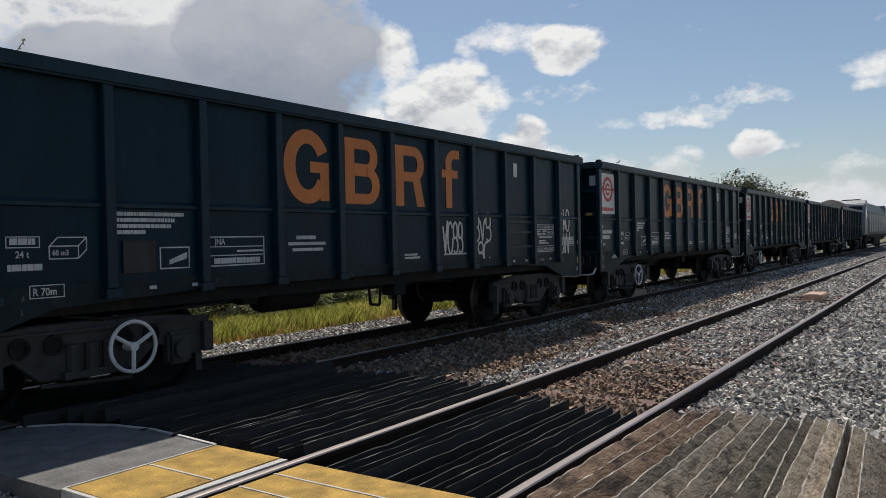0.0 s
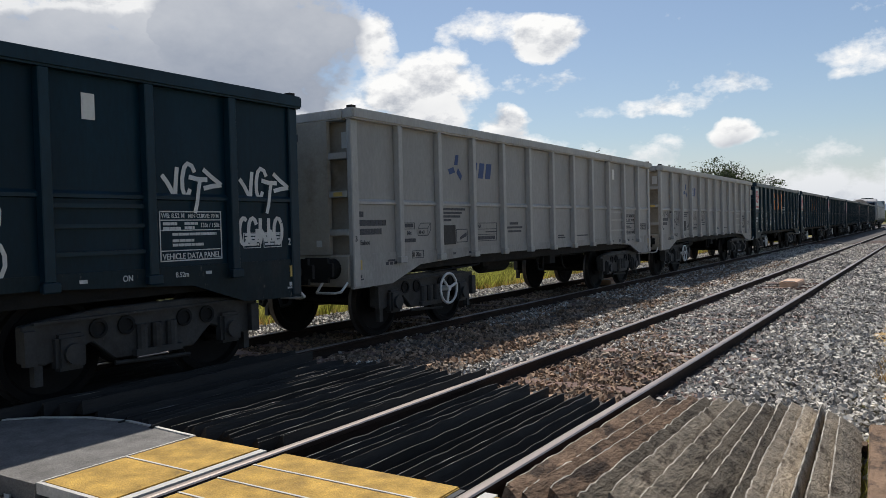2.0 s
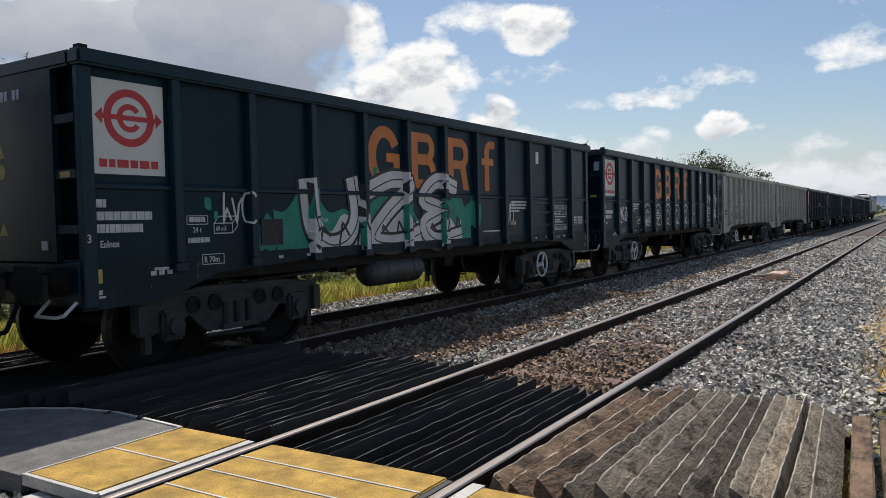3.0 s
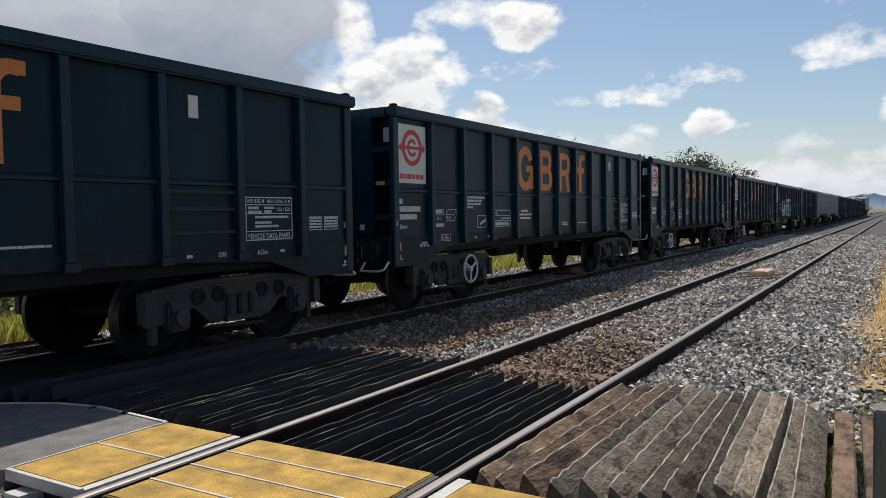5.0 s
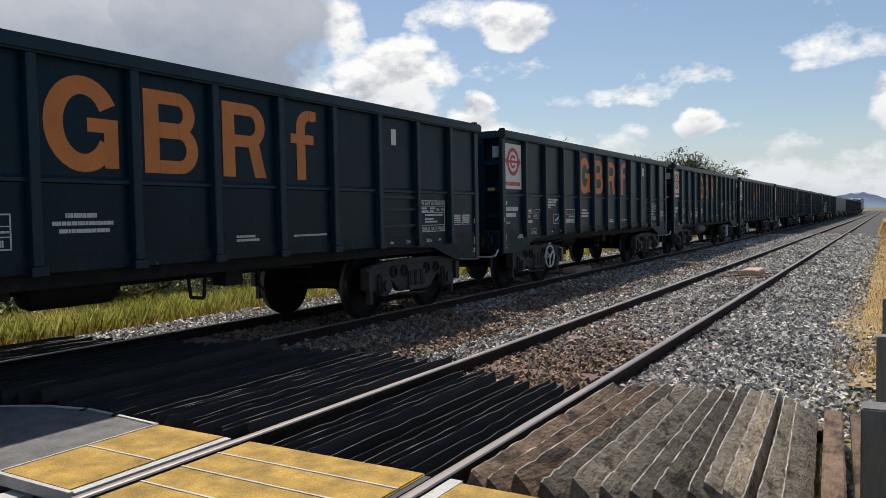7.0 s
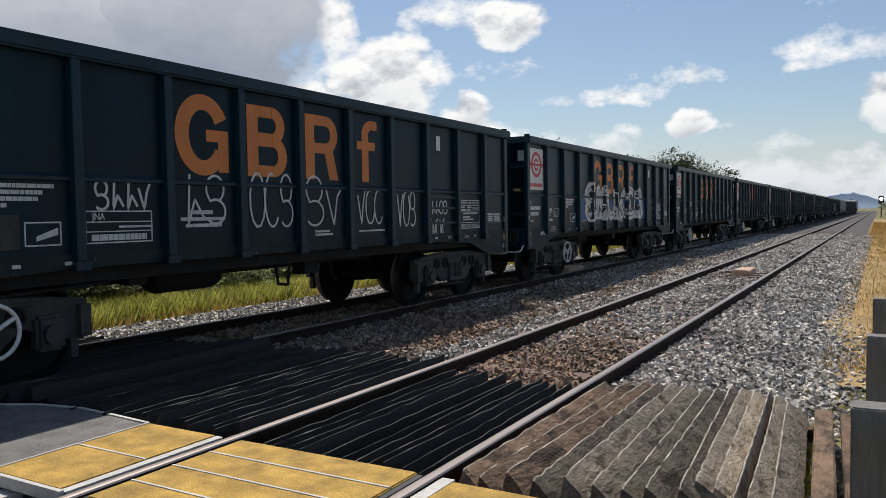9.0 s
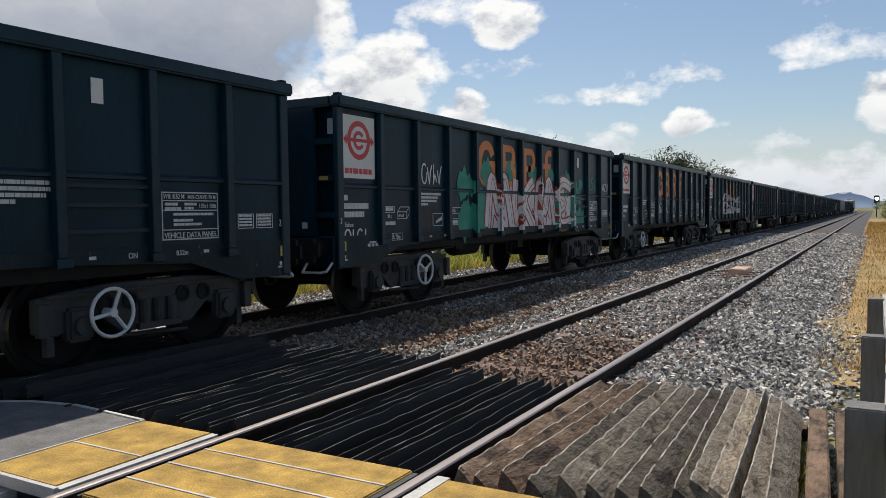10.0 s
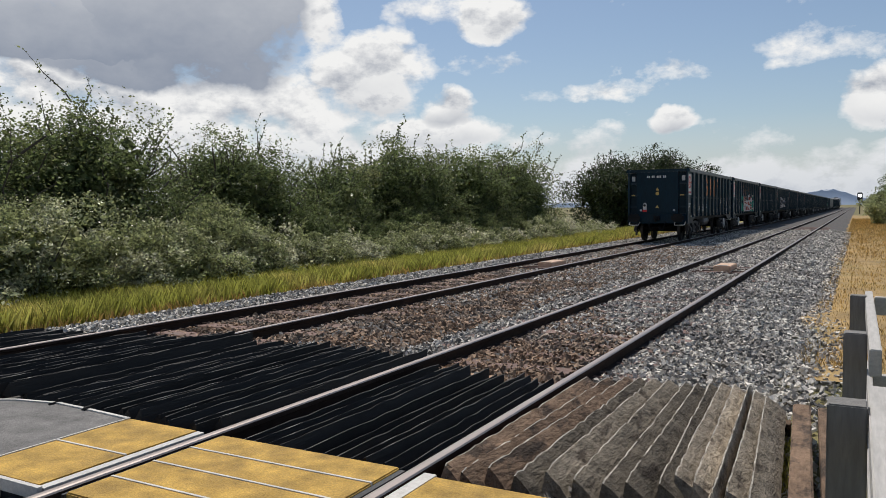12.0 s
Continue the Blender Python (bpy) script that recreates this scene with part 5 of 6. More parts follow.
def build_bush(name, label, category, x, y, wide, deep, top, leaves, size, mat, seed, twigs=20, low=0.1, limbs=9, group="", base=None, full=0.10):
    """A shrub: leaning limbs, and a crown of leaf clumps with gaps and thin twigs above."""
    rng = np.random.default_rng(seed)
    rnd = random.Random(seed)
    g = bed_height(x, y) - 0.05 if base is None else base
    ob = new(name)
    ob.location = (x, y, g)
    tagged(ob, label, category, group)
    bm = bmesh.new()
    for k in range(limbs):
        p = Vector((rnd.uniform(-0.25, 0.25) * wide * 0.6, rnd.uniform(-0.25, 0.25) * deep * 0.6, 0))
        q = Vector((rnd.uniform(-0.8, 0.8) * wide / 2, rnd.uniform(-0.8, 0.8) * deep / 2, rnd.uniform(0.55, 0.9) * top))
        r = 0.016 * top * rnd.uniform(0.6, 1)
        line = [p] + [p.lerp(q, i / 5) + Vector((rnd.uniform(-0.12, 0.12), rnd.uniform(-0.12, 0.12), 0.12 * math.sin(i / 5 * 3.1))) * (top * 0.25) for i in range(1, 6)]
        pipe(bm, line, [r * (1.05 - 0.8 * i / 5) for i in range(6)], 6)
    part("trunk", bm, BARK, ob)
    clumps = max(10, leaves // 55)
    # clump centres near the crown's uneven surface
    d = rng.normal(size=(clumps, 3))
    d /= np.linalg.norm(d, axis=1)[:, None]
    lump = np.array([1 + 0.55 * noise.noise((a * 1.9 + seed, b * 1.9, c * 1.9)) for a, b, c in d])
    rad = rng.uniform(0.30, 1.0, clumps) ** 0.5 * lump
    c = np.stack([d[:, 0] * rad * wide / 2, d[:, 1] * rad * deep / 2, top * (0.46 + d[:, 2] * rad * 0.52)], 1)
    c[:, 2] = np.maximum(c[:, 2], 0.06 * top)
    per = np.full(clumps, leaves // clumps)
    pos = np.repeat(c, per, 0) + np.clip(rng.normal(size=(per.sum(), 3)), -1.7, 1.7) * np.array([0.058 * top, 0.058 * top, 0.036 * top]) * np.repeat(rng.uniform(0.5, 1.4, (clumps, 1)), per, 0)
    pos[:, 2] = np.maximum(pos[:, 2], 0.02)
    # thin twigs that stand out of the crown
    extra = []
    for k in range(twigs):
        tb = bmesh.new()
        o = Vector(c[rng.integers(clumps)])
        way = (Vector((o.x / max(wide, 0.1), o.y / max(deep, 0.1), 0)) * 1.4 + Vector((rnd.uniform(-0.5, 0.5), rnd.uniform(-0.5, 0.5), rnd.uniform(0.5, 1.2)))).normalized()
        length = rnd.uniform(0.14, 0.34) * top
        line = [o] + [o + way * length * i / 4 + Vector((rnd.uniform(-1, 1), rnd.uniform(-1, 1), rnd.uniform(-0.6, 0.6))) * 0.03 * top for i in range(1, 5)]
        pipe(tb, line, [0.0042 * top * (1.1 - i / 4.4) for i in range(5)], 4)
        part("twig", tb, BARK, ob)
        for last, q in zip(line, line[1:]):
            for _ in range(9):
                extra.append(tuple(last.lerp(q, rnd.random()) + Vector((rnd.gauss(0, 0.025), rnd.gauss(0, 0.025), rnd.gauss(0, 0.025)))))
    if twigs:
        pos = np.concatenate([pos, np.array(extra)])
    # larger leaves deep inside close the crown
    m = int(leaves * full)
    e = rng.normal(size=(m, 3))
    e /= np.linalg.norm(e, axis=1)[:, None]
    e *= rng.uniform(0.2, 0.72, (m, 1)) * np.array([1 + 0.4 * noise.noise((a * 1.9 + seed, b * 1.9, q * 1.9)) for a, b, q in e])[:, None]
    inner = np.stack([e[:, 0] * wide / 2, e[:, 1] * deep / 2, np.maximum(0.03, top * (0.44 + e[:, 2] * 0.5))], 1)
    v, f = leaf_sheet(pos, size, rng)
    v2, f2 = leaf_sheet(inner, 0.055 * top + 0.05, rng, 0.2)
    v, f = np.concatenate([v, v2]), np.concatenate([f, f2 + len(v)])
    part("crown", fast_mesh("crown", v, f, mat), None, ob)
    return ob


def build_plants():
    hedge = "hedgerow shrubs beside the railway"
    for i, (x, y, wide, deep, top, n) in enumerate((
            (-14.6, 8.6, 5.4, 4.6, 5.4, 9000), (-13.8, 12.2, 4.4, 4.4, 4.9, 8000), (-14.6, 18.0, 4.6, 5.2, 4.55, 9500), (-14.8, 23.2, 4.0, 4.2, 3.8, 6000),
            (-14.4, 28.0, 4.4, 5.4, 5.0, 8000), (-14.2, 33.5, 4.6, 6.0, 5.0, 8000), (-14.2, 39.5, 4.4, 6.5, 5.3, 8000), (-17.8, 13.5, 5.0, 5.0, 4.3, 5000), (-18.5, 22.0, 5.0, 6.0, 4.2, 5000), (-18.0, 30.0, 5, 6, 4.5, 4000))):
        build_bush("hawthorn", "dense green hawthorn with bare twigs on top" if i < 4 else "dense dark green hawthorn in the hedge", "shrub", x, y, wide, deep, top, int(n * 3.4), 0.085 if i < 4 else 0.11, HAWTHORN, 40 + i, 60 if i < 4 else 26, 0.05, 9, hedge, full=0.15)
    for i, (x, y, wide, deep, top, n) in enumerate(((-12.4, 14.4, 3.6, 3.6, 2.55, 7000), (-12.6, 19.5, 3.4, 4.0, 2.3, 5500), (-12.4, 25.0, 3.0, 4.2, 2.1, 5000), (-12.4, 31.0, 3.0, 5.0, 2.0, 4500), (-12.6, 38.0, 3.2, 6.0, 2.1, 4500))):
        build_bush("elder_shrub", "mid-green leafy shrub in front of the hedge", "shrub", x, y, wide, deep, top, n * 2, 0.07, HAWTHORN, 70 + i, 14, 0.0, 7, hedge)
    for i, (x, y, wide, deep, top, n) in enumerate(((-11.0, 6.2, 4.0, 3.0, 1.85, 8000), (-11.2, 8.9, 3.8, 3.0, 1.9, 8500), (-10.7, 11.4, 3.2, 3.0, 1.75, 8500), (-10.9, 14.0, 2.8, 3.0, 1.65, 7500), (-10.9, 17.0, 2.6, 3.4, 1.5, 6500),
                                                     (-10.9, 20.4, 2.4, 3.8, 1.4, 5500), (-11.0, 24.5, 2.2, 4.6, 1.25, 5000), (-11.0, 29.5, 2.2, 5.6, 1.2, 5000), (-11.0, 36.0, 2.2, 7.0, 1.2, 5000), (-11.2, 43.0, 2.4, 8.0, 1.3, 5000))):
        build_bush("bramble_thicket", "sprawling bramble thicket with gloss painted pale on its leaves above the grass verge", "bramble", x + 0.15, y, wide * 1.05, deep * 1.15, top * (0.85, 1.2, 1.0, 1.25, 0.9)[i % 5], int(n * 2.4), 0.072, BRAMBLE, 90 + i, 10, 0.0, 5, "brambles on the verge")
    for i, (x, y, wide, deep, top, n) in enumerate(((-15.5, 66, 9.0, 9.0, 6.6, 12000), (-14.5, 76, 8.0, 9.0, 7.6, 12000), (-14.0, 90, 7.0, 9.0, 7.0, 8000))):
        build_bush("ash_tree", "broad dark green tree beyond the hedge", "tree", x, y, wide, deep, top, n * 2, 0.19, ASH_LEAF, 120 + i, 14, 0.12, 9, "trees beyond the hedge", full=0.22)
    for i, (x, y, wide, deep, top, n) in enumerate(((4.9, 74, 3.2, 12.0, 2.9, 9000), (5.6, 96, 4.0, 14.0, 3.8, 7000), (7.2, 112, 5.0, 16.0, 5.6, 7000))):
        build_bush("verge_shrub", "rounded green shrub on the dry grass verge", "shrub", x, y, wide, deep, top, n, 0.17, BRAMBLE if i == 0 else HAWTHORN, 140 + i, 12, 0.0, 6, "shrubs on the verge")
    for i in range(16):
        y = 130 + 24 * i
        build_bush("distant_tree", "distant dark green tree along the line", "tree", -15 - 1.2 * (i % 3), y, 8, 22, 4.4 + 1.6 * ((i * 7) % 3) * 0.5, 1800, 0.42, HAWTHORN, 160 + i, 0, 0.0, 3, "distant trees")
    for i in range(8):
        y = 150 + 34 * i
        build_bush("distant_tree", "distant dark green tree along the line", "tree", 9 + 1.5 * (i % 2), y, 6, 26, 3.6 + 0.8 * (i % 3), 1600, 0.42, HAWTHORN, 190 + i, 0, 0.0, 3, "distant trees")

    def grass(name, n, xr, yr, high, mat, label, seed, bias=1.6):
        rng = np.random.default_rng(seed)
        x = rng.uniform(*xr, n)
        y = yr[0] + (yr[1] - yr[0]) * rng.random(n) ** bias
        # tufts: thin the blades by a noise
        keep = np.array([noise.noise((a * 1.1, b * 0.9, seed)) + noise.noise((a * 3.1, b * 2.7, seed)) * 0.5 for a, b in zip(x, y)]) + rng.uniform(-0.5, 0.5, n) > -0.25
        x, y = x[keep], y[keep]
        n = len(x)
        z = np.array([bed_height(a, b) for a, b in zip(x, y)]) - 0.03
        h = high * rng.uniform(0.4, 1.25, n) * (1 + np.clip((y - 25) / 90, 0, 0.6))
        w = 0.0036 * rng.uniform(0.6, 1.5, n) * (1 + np.clip((y - 7) / 20, 0, 5))
        a = rng.uniform(0, 2 * np.pi, n)
        lx, ly = rng.normal(0, 0.22, n) * h, rng.normal(0, 0.22, n) * h
        ca, sa = np.cos(a) * w, np.sin(a) * w
        v = np.stack([np.stack([x - ca, y - sa, z], 1), np.stack([x + ca, y + sa, z], 1), np.stack([x + lx * 0.4 + ca * 0.7, y + ly * 0.4 + sa * 0.7, z + h * 0.6], 1), np.stack([x + lx, y + ly, z + h], 1)], 1)
        f = np.arange(n * 4).reshape(-1, 4)
        return tagged(new(name, fast_mesh(name, v.reshape(-1, 3), f, mat)), label, "grass", kind="stuff")

    grass("tall_grass", 230000, (-10.6, -7.5), (4.0, 75), 0.46, GRASS, "tall yellow-green grass along the far verge", 3)
    grass("dry_verge_grass", 30000, (-9.0, -7.2), (5.0, 60), 0.26, DRY_GRASS, "short dry grass at the edge of the ballast", 5)
    grass("dry_grass", 90000, (2.34, 7.0), (8.6, 95), 0.11, DRY_GRASS, "dry golden grass on the near verge", 7, 1.4)
    grass("near_weeds", 1500, (2.36, 2.52), (4.6, 6.2), 0.10, GRASS, "small green weeds beside the timber guard", 8, 1.0)


# ---- lineside things ----
def build_lineside():
    def track_box(x, y, turn):
        ob = new("track_magnet_box")
        ob.location = (x, y, -0.12)
        tagged(ob, "sun-faded tan box fixed between the rails", "track equipment", "boxes between the rails")
        bm = bmesh.new()
        box(bm, -0.19, 0.19, -0.55, 0.55, 0.02, 0.15)
        bmesh.ops.bevel(bm, geom=bm.edges[:], offset=0.02, segments=2, affect="EDGES")
        part("cover", bm, BOX_TAN, ob)
        for yy in (-0.75, -0.35, 0.35, 0.75):
            part("bearer", shape(box, -0.62, 0.62, yy - 0.05, yy + 0.05, -0.02, 0.035), SLEEPER, ob, "dark timber bearer")
        part("lid_strip", shape(box, -0.12, 0.12, -0.50, -0.44, 0.151, 0.165), EDGE_WHITE, ob)
    track_box(0.12, 18.9, 0)
    track_box(FAR + 0.18, 18.6, 0)

    sig = new("railway_signal")
    sig.location = (3.1, 150, bed_height(3.1, 150))
    tagged(sig, "slim black railway signal with a white lit lamp", "signal")
    part("post", shape(tube, (0, 0, 0), (0, 0, 3.6), 0.09, 12), SIGNAL_BLACK, sig)
    bm = bmesh.new()
    box(bm, -0.42, 0.42, -0.10, 0.15, 2.3, 3.7)
    bmesh.ops.bevel(bm, geom=bm.edges[:], offset=0.12, segments=3, affect="EDGES")
    part("head", bm, SIGNAL_BLACK, sig)
    part("lamp", shape(turned, [(0.26, -0.12), (0.26, -0.16)], (0, 0, 3.15), "y", 20), LAMP_GLOW, sig, "white lit signal lamp")

    # low blue hills at the end of the line
    verts, faces = [], []
    xs = [-1500 + 50 * i for i in range(61)]
    for x in xs:
        h = 46 * math.exp(-((x + 100) / 90) ** 2) + 22 * math.exp(-((x + 210) / 110) ** 2) + 22 + 10 * noise.noise((x * 0.006, 3, 1))
        verts += [(x, 4000, -5), (x, 4000, h), (x, 4300, -5)]
    for i in range(len(xs) - 1):
        a = 3 * i
        faces += [(a, a + 3, a + 4, a + 1), (a + 1, a + 4, a + 5, a + 2)]
    hill = tagged(new("distant_hills", solid("distant_hills", verts, faces, HILL)), "low hazy blue hills on the horizon", "hills", kind="structure")
    hill.data.shade_smooth()


def build_loco():
    """The pale freight locomotive at the head of the train."""
    l = new("diesel_locomotive")
    tagged(l, "pale grey freight diesel locomotive heading the train", "locomotive")
    bm = bmesh.new()
    prism(bm, [(-1.30, 1.15), (1.30, 1.15), (1.32, 2.9), (1.05, 3.55), (0.5, 3.82), (-0.5, 3.82), (-1.05, 3.55), (-1.32, 2.9)], "y", 2.4, 18.6)
    bmesh.ops.recalc_face_normals(bm, faces=bm.faces[:])
    bmesh.ops.bevel(bm, geom=bm.edges[:], offset=0.05, segments=2, affect="EDGES")
    part("body", bm, NAVY_TRIM, l, "dark rounded engine hood")
    for y0, d in ((2.4, -1), (18.6, 1)):
        bm = bmesh.new()
        prism(bm, [(y0, 1.1), (y0 + d * 1.9, 1.1), (y0 + d * 1.95, 2.2), (y0 + d * 1.45, 3.45), (y0 + d * 0.9, 3.75), (y0, 3.75)], "x", -1.28, 1.28)
        bmesh.ops.recalc_face_normals(bm, faces=bm.faces[:])
        bmesh.ops.bevel(bm, geom=bm.edges[:], offset=0.06, segments=2, affect="EDGES")
        cab = part("cab", bm, LOCO_GREY, l)
        for s in (-1, 1):
            bm = bmesh.new()
            a = [Vector((s * 0.62 - 0.5, y0 + d * 1.955, 2.28)), Vector((s * 0.62 + 0.5, y0 + d * 1.955, 2.28)), Vector((s * 0.62 + 0.45, y0 + d * 1.56, 3.28)), Vector((s * 0.62 - 0.45, y0 + d * 1.56, 3.28))]
            back = [v + Vector((0, -d * 0.06, 0)) for v in a]
            f, b = [bm.verts.new(v) for v in a], [bm.verts.new(v) for v in back]
            bm.faces.new(f), bm.faces.new(b[::-1])
            for i in range(4):
                bm.faces.new((f[i], b[i], b[(i + 1) % 4], f[(i + 1) % 4]))
            part("windscreen", bm, GLASS_DARK, cab)
            part("side_window", shape(box, min(s * 1.27, s * 1.295), max(s * 1.27, s * 1.295), y0 + d * 0.9 - 0.35, y0 + d * 0.9 + 0.35, 2.3, 3.1), GLASS_DARK, cab)
            part("lamp_cluster", shape(box, s * 0.9 - 0.16, s * 0.9 + 0.16, min(y0 + d * 1.9, y0 + d * 1.97), max(y0 + d * 1.9, y0 + d * 1.97), 1.4, 1.6), PLATE, cab)
            part("buffer", shape(turned, [(0.10, y0 + d * 1.9), (0.10, y0 + d * 2.25), (0.24, y0 + d * 2.26), (0.24, y0 + d * 2.32)], (s * 0.87, 0, 1.0), "y", 18), UNDER, l)
    for s in (-1, 1):
        for k in range(9):
            part("side_door", shape(box, min(s * 1.305, s * 1.33), max(s * 1.305, s * 1.33), 3.2 + k * 1.6, 4.5 + k * 1.6, 1.35, 2.75), LOCO_GREY, l)
        part("frame_skirt", shape(box, min(s * 1.22, s * 1.30), max(s * 1.22, s * 1.30), 1.0, 20.0, 0.92, 1.15), UNDER, l)
    part("fuel_tank", shape(box, -1.2, 1.2, 8.2, 12.8, 0.35, 1.0), UNDER, l)
    for y in (2.6, 4.4, 6.2, 14.8, 16.6, 18.4):
        for s in (-1, 1):
            part("wheel", shape(turned, [(0.1, s * 0.66), (0.50, s * 0.68), (0.52, s * 0.70), (0.50, s * 0.72), (0.50, s * 0.81), (0.1, s * 0.80)], (0, y, 0.50), "x", 28), WHEEL, l)
    for y in (4.4, 16.6):
        for s in (-1, 1):
            part("bogie_frame", shape(prism, [(y - 2.6, 0.62), (y + 2.6, 0.62), (y + 2.4, 0.85), (y - 2.4, 0.85)], "x", s * 0.98, s * 1.10), UNDER, l)
    part("roof_grille", shape(box, -0.6, 0.6, 4.0, 8.0, 3.80, 3.92), UNDER, l)
    return l


def heaped_load(w):
    """Dark spoil heaped above the rim."""
    bm = bmesh.new()
    rows = []
    for j in range(24):
        y = 0.4 + (LONG - 0.8) * j / 23
        row = []
        for i in range(9):
            x = -1.08 + 2.16 * i / 8
            z = 2.62 + 0.95 * max(0, 1 - (x / 1.1) ** 2) * max(0, 1 - ((y - LONG / 2) / 5.6) ** 2) + 0.07 * noise.noise((x * 3, y * 2, 5))
            row.append(bm.verts.new((x, y, z)))
        rows.append(row)
    for a, b in zip(rows, rows[1:]):
        for i in range(8):
            bm.faces.new((a[i], a[i + 1], b[i + 1], b[i]))
    part("spoil_load", bm, SPOIL, w, "dark heaped spoil above the rim")


# ---- sprayed paint on single wagons ----
def paint_tags(w, tags, mat, seed, thick=0.02):
    rng = random.Random(seed)
    for y, z, wide, high, loops in tags:
        bm = bmesh.new()
        tag_scribble(bm, y, z, wide, high, rng, loops, thick)
        part("sprayed_tag", bm, mat, w, "looping sprayed tag")


GLYPHS = {
    "K": (((0, 1), (0.05, 0)), ((0.75, 1), (0.08, 0.45), (0.8, 0.0))), "A": (((0, 0), (0.4, 1), (0.75, 0)), ((0.15, 0.38), (0.7, 0.38))), "Z": (((0, 1), (0.75, 1), (0.05, 0.02), (0.85, 0.05)),),
    "U": (((0, 1), (0.05, 0.2), (0.4, 0.0), (0.7, 0.2), (0.75, 1)),), "P": (((0.05, 0), (0, 1), (0.6, 0.95), (0.7, 0.65), (0.06, 0.48)),), "4": (((0.45, 1), (0.0, 0.4), (0.8, 0.42)), ((0.6, 0.75), (0.5, 0))),
    "5": (((0.7, 1), (0.15, 0.97), (0.1, 0.55), (0.55, 0.58), (0.7, 0.25), (0.4, 0.0), (0.0, 0.1)),), "6": (((0.6, 1), (0.15, 0.6), (0.05, 0.2), (0.35, 0.0), (0.65, 0.22), (0.4, 0.48), (0.1, 0.3)),),
}


def paint_word(w, text, y, z, wide, high, mat, thick):
    """A word sprayed freehand, one mesh a letter."""
    step = wide / len(text)
    for k, ch in enumerate(text):
        bm = bmesh.new()
        for n, line in enumerate(GLYPHS[ch]):
            stroke(bm, [(y + step * (k + 0.86 * u + 0.08 * v), z + high * (v + 0.08 * (k % 2))) for u, v in line], thick, 0.0012 * n)
        part("sprayed_letter", bm, mat, w)


def paint_arches(w):
    """White rounded outlines along the lower side, one to a bay."""
    for k, kind in ((4, 0), (5, 1), (6, 2), (7, 1), (8, 1), (9, 3)):
        c = (k - 0.5) * BAY
        bm = bmesh.new()
        if kind == 3:
            stroke(bm, arc_pts(c, 1.60, 0.14, 0.20, -50, 310), 0.035)
            stroke(bm, arc_pts(c + 0.02, 1.25, 0.15, 0.18, 120, -200), 0.035)
        else:
            stroke(bm, [(c - 0.27, 1.10)] + arc_pts(c, 1.46, 0.27, 0.24, 180, 0) + [(c + 0.27, 1.12)], 0.035)
            stroke(bm, arc_pts(c - 0.02, 1.42, 0.13, 0.13, 160, -120), 0.03)
            stroke(bm, [(c + 0.03, 1.30), (c - 0.14, 1.18), (c + 0.16, 1.14)], 0.03)
            if kind == 2:
                stroke(bm, arc_pts(c, 1.80, 0.15, 0.11, 200, -140), 0.04)
            if kind == 0:
                stroke(bm, [(c - 0.12, 1.10), (c - 0.12, 1.46)], 0.03)
                stroke(bm, [(c + 0.12, 1.10), (c + 0.12, 1.46)], 0.03)
        part("sprayed_outline", bm, WHITE, w, "white sprayed rounded outline")


LETTER_FORMS = (
    ((0.05, 0.95), (0.12, 0.30), (0.35, 0.05), (0.62, 0.12), (0.78, 0.45), (0.72, 1.0)),
    ((0.02, 0.80), (0.45, 1.0), (0.80, 0.92), (0.35, 0.48), (0.10, 0.10), (0.55, 0.02), (0.98, 0.16)),
    ((0.85, 0.90), (0.40, 1.02), (0.10, 0.70), (0.50, 0.52), (0.12, 0.30), (0.35, 0.02), (0.95, 0.10)),
    ((0.05, 0.05), (0.20, 0.98), (0.48, 0.35), (0.66, 1.0), (0.95, 0.02)),
    ((0.15, 1.0), (0.10, 0.05), (0.45, 0.45), (0.90, 0.0), (0.50, 0.58), (0.88, 0.98)),
)


def paint_silver_piece(w, y0, y1, z0, z1, seed, under, edge, body, letters=(0, 1, 2), cover=0.42):
    """A large filled piece: thick silver forms with dark edges over a coloured ground."""
    wob = lambda y, a, f: a * math.sin(y * f + seed) + a * 0.6 * math.sin(y * f * 2.3 + 1)
    bm = bmesh.new()
    fill(bm, y0 - 0.5, y1 + 0.25, lambda y: z0 + 0.06 + wob(y, 0.05, 5), lambda y: (z0 + z1) / 2 + wob(y, 0.16, 4.0) + 0.10)
    part("sprayed_ground", bm, under, w, "sprayed colour behind the silver piece")
    bm = bmesh.new()
    fill(bm, y0 + 0.05, y1 - 0.05, lambda y: z0 + 0.02 + wob(y, 0.02, 6), lambda y: z0 + cover * (z1 - z0) + wob(y, 0.09, 6.5), 0.001)
    part("sprayed_base", bm, body, w)
    n = len(letters)
    span = (y1 - y0) / n
    for k, form in enumerate(letters):
        pts = [(y0 + span * (k - 0.04 + 1.06 * u), z0 + 0.08 + (z1 - z0 - 0.14) * v) for u, v in LETTER_FORMS[form]]
        pts = smooth_line(pts)
        for wide, mat, nm, lift in ((0.30, edge, "sprayed_edge", 0.002), (0.22, body, "sprayed_letter_form", 0.003), (0.018, edge, "sprayed_line", 0.004)):
            bm = bmesh.new()
            stroke(bm, [(a + (0.04 if wide < 0.1 else 0), b) for a, b in pts], wide, lift)
            part(nm, bm, mat, w)
        bm = bmesh.new()
        for j in range(3):
            c = y0 + span * (k + 0.2 + 0.3 * j)
            stroke(bm, [(c, z0 + 0.10), (c + 0.07, z0 + 0.34 + 0.05 * j), (c + 0.20, z0 + 0.22)], 0.035, 0.0045)
        part("sprayed_line", bm, edge, w)


